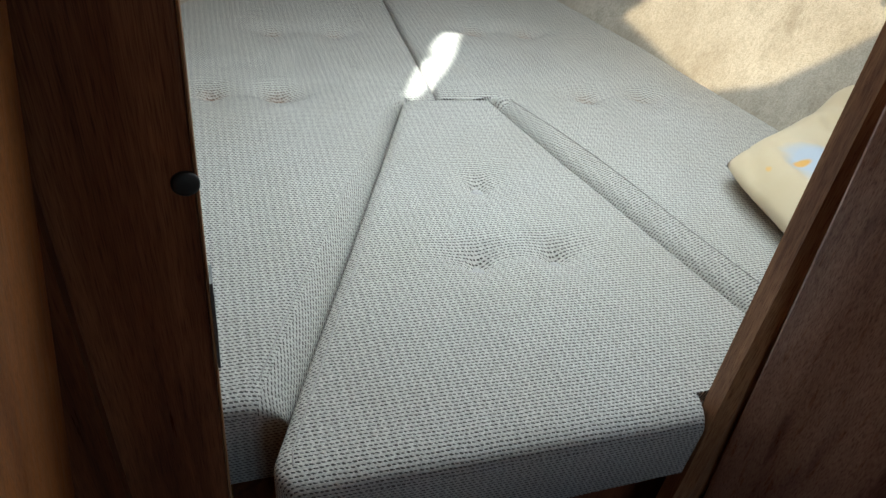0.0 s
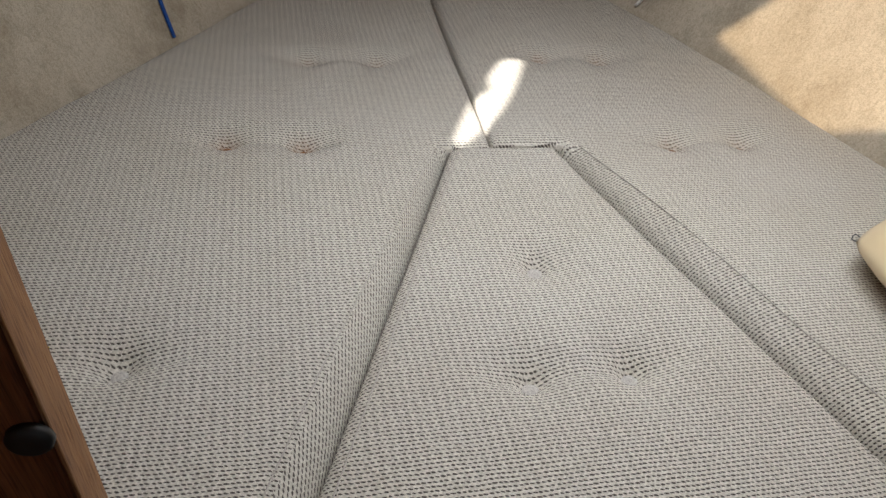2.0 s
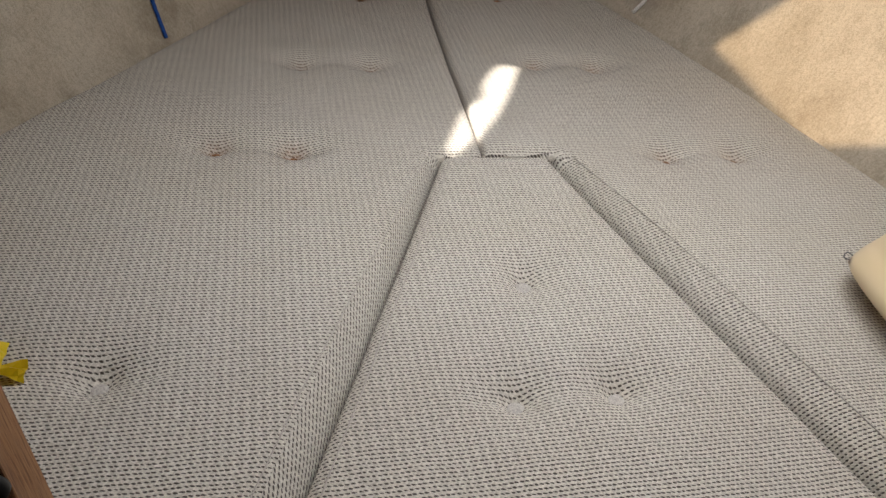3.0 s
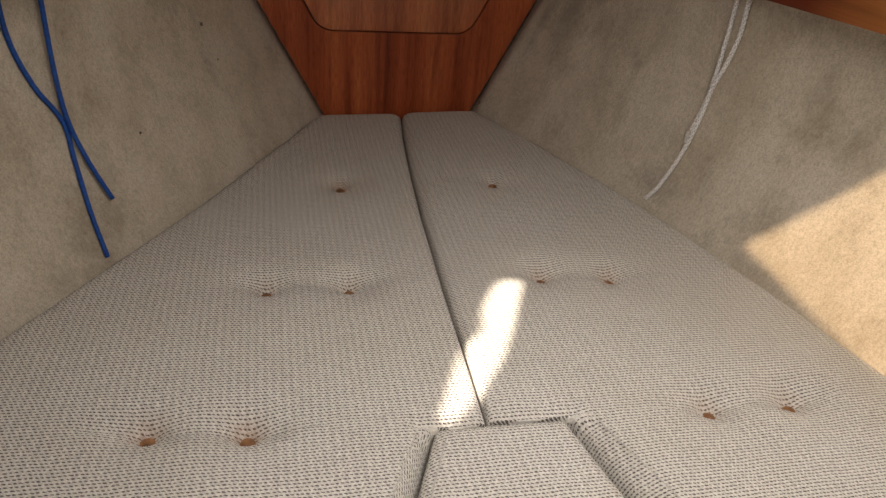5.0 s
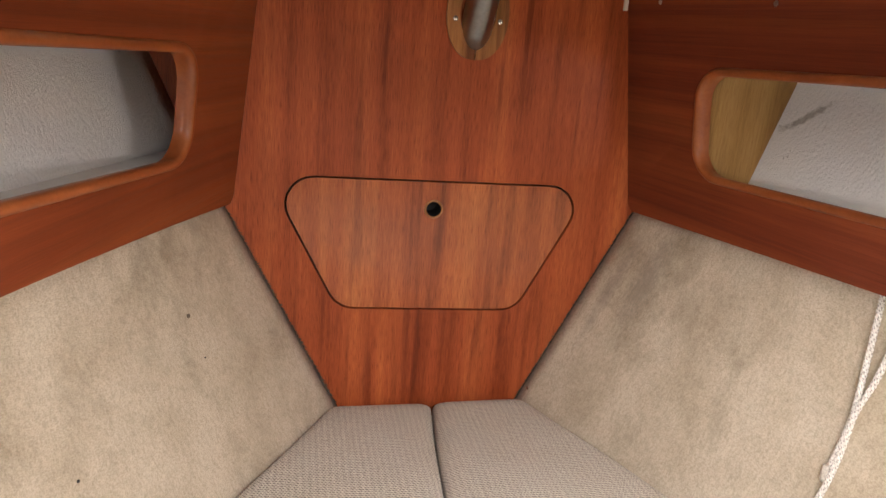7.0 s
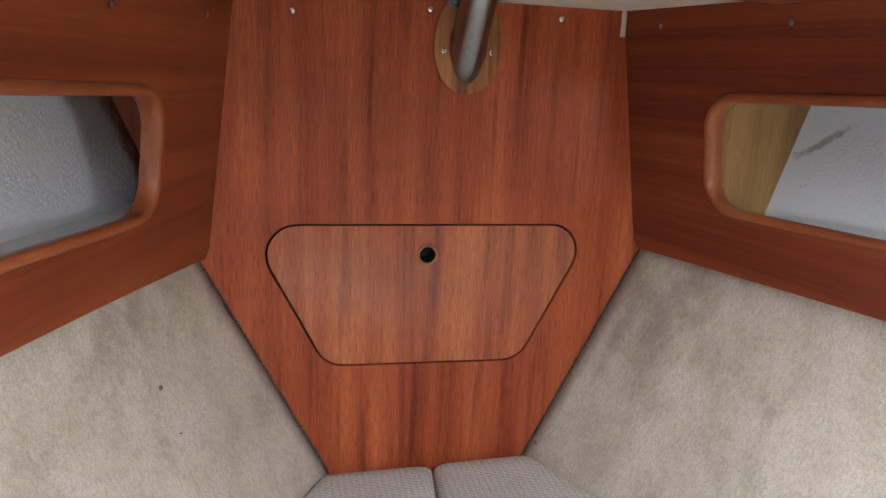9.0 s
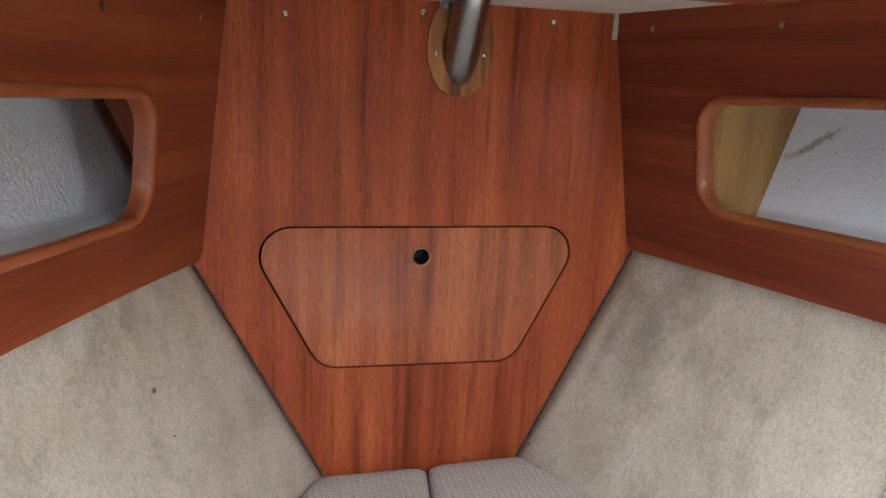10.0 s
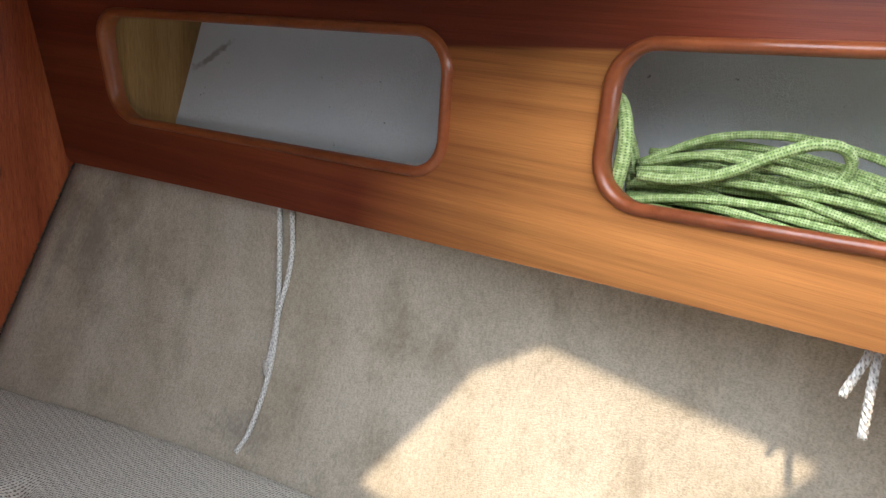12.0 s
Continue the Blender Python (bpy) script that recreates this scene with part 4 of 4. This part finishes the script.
# ---------------------------------------------------------------- rope on the shelf
def rope_coil():
    ob = thing("rope_hank", "hank of thick green braided rope on the shelf", "rope", (0.66, 1.45, 1.274))
    o = Vector((0.66, 1.45, 1.274))
    rng = random.Random(4)
    r = 0.0043
    runs = []
    for k in range(88):
        layer, lane = divmod(k, 9)
        off = lane * 0.0096 + rng.uniform(-0.004, 0.004) + 0.006 * layer
        pts = []
        for i in range(10):
            y = 1.522 - i * 0.066
            swell = 0.72 + 0.28 * math.exp(-((i - 2.2) / 2.4) ** 2) + 0.10 * math.sin(i * 0.8 + k)
            x = front_x(1, y, 1.29) + 0.026 + off + 0.013 * math.sin(i * 0.7 + k * 1.7)
            z = 1.2825 + layer * 0.0112 * swell * (1 - 0.075 * lane if i > 0 else 0.8) + 0.006 * math.sin(i * 0.9 + k * 2.1) * (layer > 0)
            pts.append((x, y, max(1.2825, z)))
        runs.append(pts)
    for pts in runs:
        link("strand", tube([p - o for p in smooth_path(pts, 0.012)], r, 10), GREEN_ROPE, ob)
    # the standing turns round the hank and the loop over it
    x = front_x(1, 1.545, 1.30) + 0.02
    turns = [(x + 0.016, 1.528, 1.286), (x + 0.008, 1.520, 1.315), (x + 0.006, 1.514, 1.350), (x + 0.010, 1.516, 1.380), (x + 0.020, 1.528, 1.402),
             (x + 0.036, 1.545, 1.412), (x + 0.058, 1.550, 1.39), (x + 0.075, 1.540, 1.35), (x + 0.080, 1.535, 1.30)]
    link("wrapping_turn", tube([p - o for p in smooth_path(turns, 0.006)], 0.0080, 12), GREEN_ROPE, ob, "turn of rope wrapped round the hank")
    x = front_x(1, 1.4, 1.30) + 0.03
    bight = [(x - 0.010, 1.50, 1.342), (x - 0.004, 1.46, 1.345), (x + 0.006, 1.42, 1.358), (x + 0.016, 1.385, 1.380), (x + 0.026, 1.352, 1.396),
             (x + 0.040, 1.330, 1.394), (x + 0.052, 1.326, 1.376), (x + 0.050, 1.340, 1.355), (x + 0.04, 1.37, 1.34)]
    link("loose_bight", tube([p - o for p in smooth_path(bight, 0.006)], 0.0056, 12), GREEN_ROPE, ob, "loose loop of rope over the hank")
    return ob


rope_coil()


# ---------------------------------------------------------------- pillow and yellow wrapper
def pillow():
    bm = bmesh.new()
    n = 44
    grid = {}
    c = Vector((0.506, 1.116, 0.0))
    ang = radians(24)
    for k in (0, 1):
        for i in range(n + 1):
            for j in range(n + 1):
                a, b = 2 * i / n - 1, 2 * j / n - 1
                pinch = 1 - 0.10 * (1 - a * a) * abs(b) ** 3 - 0.0
                pinch2 = 1 - 0.10 * (1 - b * b) * abs(a) ** 3
                x, y = a * 0.245 * pinch2 * (1 - 0.10 * b ** 6), b * 0.185 * pinch * (1 - 0.10 * a ** 6)
                puff = ((1 - a ** 4) * (1 - b ** 4)) ** 0.72
                crease = 0.016 * math.exp(-((a + 0.72 + 0.45 * (1 - b)) / 0.05) ** 2) * (b > -0.2)
                wrinkle = 0.010 * abs(noise.noise((x * 14 + 3, y * 11, 8 + k))) ** 1.5 * 2 + 0.004 * noise.noise((x * 22, y * 22, k * 5)) + 0.006 * noise.noise((x * 9, y * 9, 4 + k))
                h = puff * 0.052 + wrinkle * puff - crease * k * puff
                z = 0.842 + h * (1.0 if k else -0.7)
                q = Vector((x * math.cos(ang) + y * 0.12, x * math.sin(ang) + y * 0.99, 0)) + c
                grid[k, i, j] = bm.verts.new((q.x, q.y, z + 0.09 * max(0, a) ** 2))
    for i in range(n):
        for j in range(n):
            for k in (0, 1):
                bm.faces.new((grid[k, i, j], grid[k, i + 1, j], grid[k, i + 1, j + 1], grid[k, i, j + 1])).smooth = True
    bmesh.ops.remove_doubles(bm, verts=bm.verts, dist=0.0004)
    bmesh.ops.recalc_face_normals(bm, faces=bm.faces)
    return tagged(link("pillow", bm, PRINT), "soft pillow in faded yellow and blue print on the berth", "pillow")


pillow()


def wrapper():
    bm = bmesh.new()
    n = 22
    grid = {}
    for k in (0, 1):
        for i in range(n + 1):
            for j in range(n + 1):
                a, b = 2 * i / n - 1, 2 * j / n - 1
                x, y = -0.680 + a * 0.058, 1.122 + b * 0.036 + 0.010 * a
                puff = ((1 - a ** 4) * (1 - b ** 4)) ** 0.5
                z = 0.846 + (0.024 if k else -0.012) * puff + 0.005 * noise.noise((a * 2.4, b * 2.4, 2)) + 0.0035 * noise.noise((a * 7, b * 7, 9 + k))
                grid[k, i, j] = bm.verts.new((x, y, z))
    for i in range(n):
        for j in range(n):
            for k in (0, 1):
                bm.faces.new((grid[k, i, j], grid[k, i + 1, j], grid[k, i + 1, j + 1], grid[k, i, j + 1]))
    bmesh.ops.recalc_face_normals(bm, faces=bm.faces)
    ob = tagged(link("wrapper", bm, YELLOW), "crumpled yellow plastic wrapper lying on the cushion", "wrapper")
    fin = bmesh.new()
    vs = [[fin.verts.new((-0.622 + 0.020 * p + d * 0.2, 1.132 + q * (0.008 + 0.004 * p) + 0.003 * p, 0.850 - 0.010 * p + 0.004 * math.sin(q * 5 + p * 3) + d)) for q in (-1, -0.5, 0, 0.5, 1)]
          for p in (0, 0.4, 0.75, 1.0) for d in (0,)]
    for a, b in zip(vs, vs[1:]):
        for k in range(4):
            fin.faces.new((a[k], a[k + 1], b[k + 1], b[k]))
    bmesh.ops.solidify(fin, geom=list(fin.faces), thickness=0.0012)
    link("twisted_end", fin, YELLOW, ob, "twisted end of the wrapper")
    return ob


wrapper()


# ---------------------------------------------------------------- doorway
frame_p = thing("door_post", "dark mahogany door post with a steel strike plate", "door post", (-0.5090, 0.8365, 0.0))


def leaning(bm, dx, dy):
    for v in bm.verts:
        v.co.x += dx * (v.co.z - 0.8)
        v.co.y += dy * (v.co.z - 0.8)
    return bm


link("post", leaning(a_box(-0.0800, 0.038, -0.0125, 0.0125, 0.2, TOP, bevel=0.003), 0.025, 0.0), DARK_WOOD, frame_p)
# inner edge of the same post, coloured paler for the light on it
link("facing", leaning(a_box(0.0382, 0.0402, -0.0115, 0.0125, 0.2, TOP, bevel=0.0008), 0.025, 0.0), LIT_EDGE_WOOD, frame_p, "varnished edge facing, painted pale where light falls")
strike = link("strike_plate", plate([(-0.0105, 0.941), (0.0115, 0.941), (0.0115, 1.034), (-0.0105, 1.034)],
                                    [[(-0.005, 0.961), (-0.005, 1.014), (0.006, 1.014), (0.006, 0.961)]],
                                    lambda a, b, d: Vector((0.0405 + d + 0.025 * (b - 0.8), a, b)), 0.0022), DULL, frame_p, "steel strike plate")
link("strike_hole", leaning(a_box(0.0402, 0.0409, -0.0048, 0.0058, 0.9612, 1.0138), 0.025, 0.0), BLACK, strike, "dark latch hole")
link("bumper", disc((0.0405, -0.0125, 1.126), (0, -1, 0), 0.0092, 0.004, 24, 0.001), BLACK, frame_p, "black rubber bumper")
side_panel = thing("cabin_partition", "orange-brown varnished partition panel beside the doorway", "partition", (-0.602, 0.5, 0.0))
link("panel", leaning(a_box(-0.010, 0.006, -0.45, 0.306, 0.2, 1.79, bevel=0.003), 0.13, 0.0),
     wood("partition_veneer", "z", (0.24, 0.082, 0.024), (0.35, 0.13, 0.038), (0.44, 0.18, 0.058), rough=0.4, coat=0.1, shift=21.0, stripe=0.5), side_panel)
link("hinge", leaning(a_box(0.0062, 0.0095, 0.294, 0.3055, 1.265, 1.345, bevel=0.001), 0.13, 0.0), DULL, side_panel, "small grey metal hinge")

frame_s = thing("door_post", "mahogany door post with a dark joint beside it", "door post", (0.0725, 0.784, 0.0))
bm = bmesh.new()
prof = [(-0.006, -0.006), (-0.006, 0.016), (0.028, 0.016), (0.028, -0.016), (0.006, -0.016)]
rings = []
for z in (0.2, 0.7, 0.9, 1.1, 1.3, TOP):
    lean = -0.024 - 0.036 * (max(z, 0.7) - 0.8)
    rings.append([bm.verts.new((lean + a, b, z)) for a, b in prof])
for a, b in zip(rings, rings[1:]):
    for k in range(5):
        bm.faces.new((a[k], a[(k + 1) % 5], b[(k + 1) % 5], b[k]))
bm.faces.new(rings[0])
bm.faces.new(rings[-1])
bmesh.ops.recalc_face_normals(bm, faces=bm.faces)
link("post", bm, wood("brown_door_post", "z", (0.20, 0.085, 0.037), (0.33, 0.155, 0.073), (0.42, 0.21, 0.105), rough=0.4, coat=0.1, shift=11.0), frame_s)
link("rebate", leaning(a_box(0.005, 0.075, 0.004, 0.0158, 0.2, TOP), -0.036, 0.0), BLACK, frame_s, "dark rebate of the door post")
door = thing("cabin_door", "glossy mahogany cabin door standing open", "door", (0.0690, 0.765, 0.0))
door.rotation_euler = (0, 0, radians(-76))
link("leaf", leaning(a_box(0.0, 0.52, -0.011, 0.011, 0.22, 1.55, bevel=0.003), -0.024, -0.097), wood("door_mahogany", "z", (0.20, 0.09, 0.06), (0.30, 0.15, 0.10), (0.37, 0.20, 0.14), rough=0.30, coat=0.8, shift=13.0), door)


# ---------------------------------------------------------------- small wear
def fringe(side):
    """Frayed edge of the felt where it meets the bulkhead, coloured for the shadowed gap."""
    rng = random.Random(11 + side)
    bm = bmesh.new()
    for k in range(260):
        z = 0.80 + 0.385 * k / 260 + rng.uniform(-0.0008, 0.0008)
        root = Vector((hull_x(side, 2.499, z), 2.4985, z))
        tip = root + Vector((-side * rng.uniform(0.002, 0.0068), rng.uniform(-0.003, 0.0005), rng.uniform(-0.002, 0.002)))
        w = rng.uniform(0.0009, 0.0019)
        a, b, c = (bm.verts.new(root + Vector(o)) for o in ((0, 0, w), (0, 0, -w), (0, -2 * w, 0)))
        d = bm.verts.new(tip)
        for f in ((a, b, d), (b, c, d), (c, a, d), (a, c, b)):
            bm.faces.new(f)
    return tagged(link("frayed_felt_edge", bm, FRAY), "dark frayed felt edge along the bulkhead, carrying the gap's shadow", "felt edge", kind="stuff")


fringe(-1)
fringe(1)


def mark(name, label, side, y, z, radius, material, height=0.0012):
    p = Vector((hull_x(side, y, z) - side * 0.0005, y, z))
    n = Vector((-side, -0.62, 0.35)).normalized()
    ob = thing(name, label, "mark", p)
    link("spot", disc((0, 0, 0), n, radius, height, 10, 0.0004), material, ob)
    return ob


mark("felt_hole", "small dark hole pulled in the beige felt", -1, 2.306, 1.0535, 0.0035, plain("grimy_hole", (0.16, 0.13, 0.10), 1.0))
mark("felt_speck", "tiny black speck on the beige felt", -1, 2.066, 0.9465, 0.0020, BLACK)
mark("felt_speck", "tiny black speck on the beige felt", -1, 2.30, 0.99, 0.0013, BLACK)
mark("felt_staple", "bright staple holding the felt edge", 1, 2.487, 0.828, 0.0030, CHROME, 0.002)

bits = [(0.385, 1.236), (0.378, 1.243), (0.372, 1.239), (0.374, 1.231), (0.382, 1.229), (0.388, 1.235)]
cord("loose_thread", "curled loose thread lying on the cushion", [[(x, y, base_z(x, y) + 0.006 + 0.003 * math.sin(i * 2.1)) for i, (x, y) in enumerate(bits)]],
     plain("dark_thread", (0.06, 0.06, 0.07), 0.8), 0.0008)
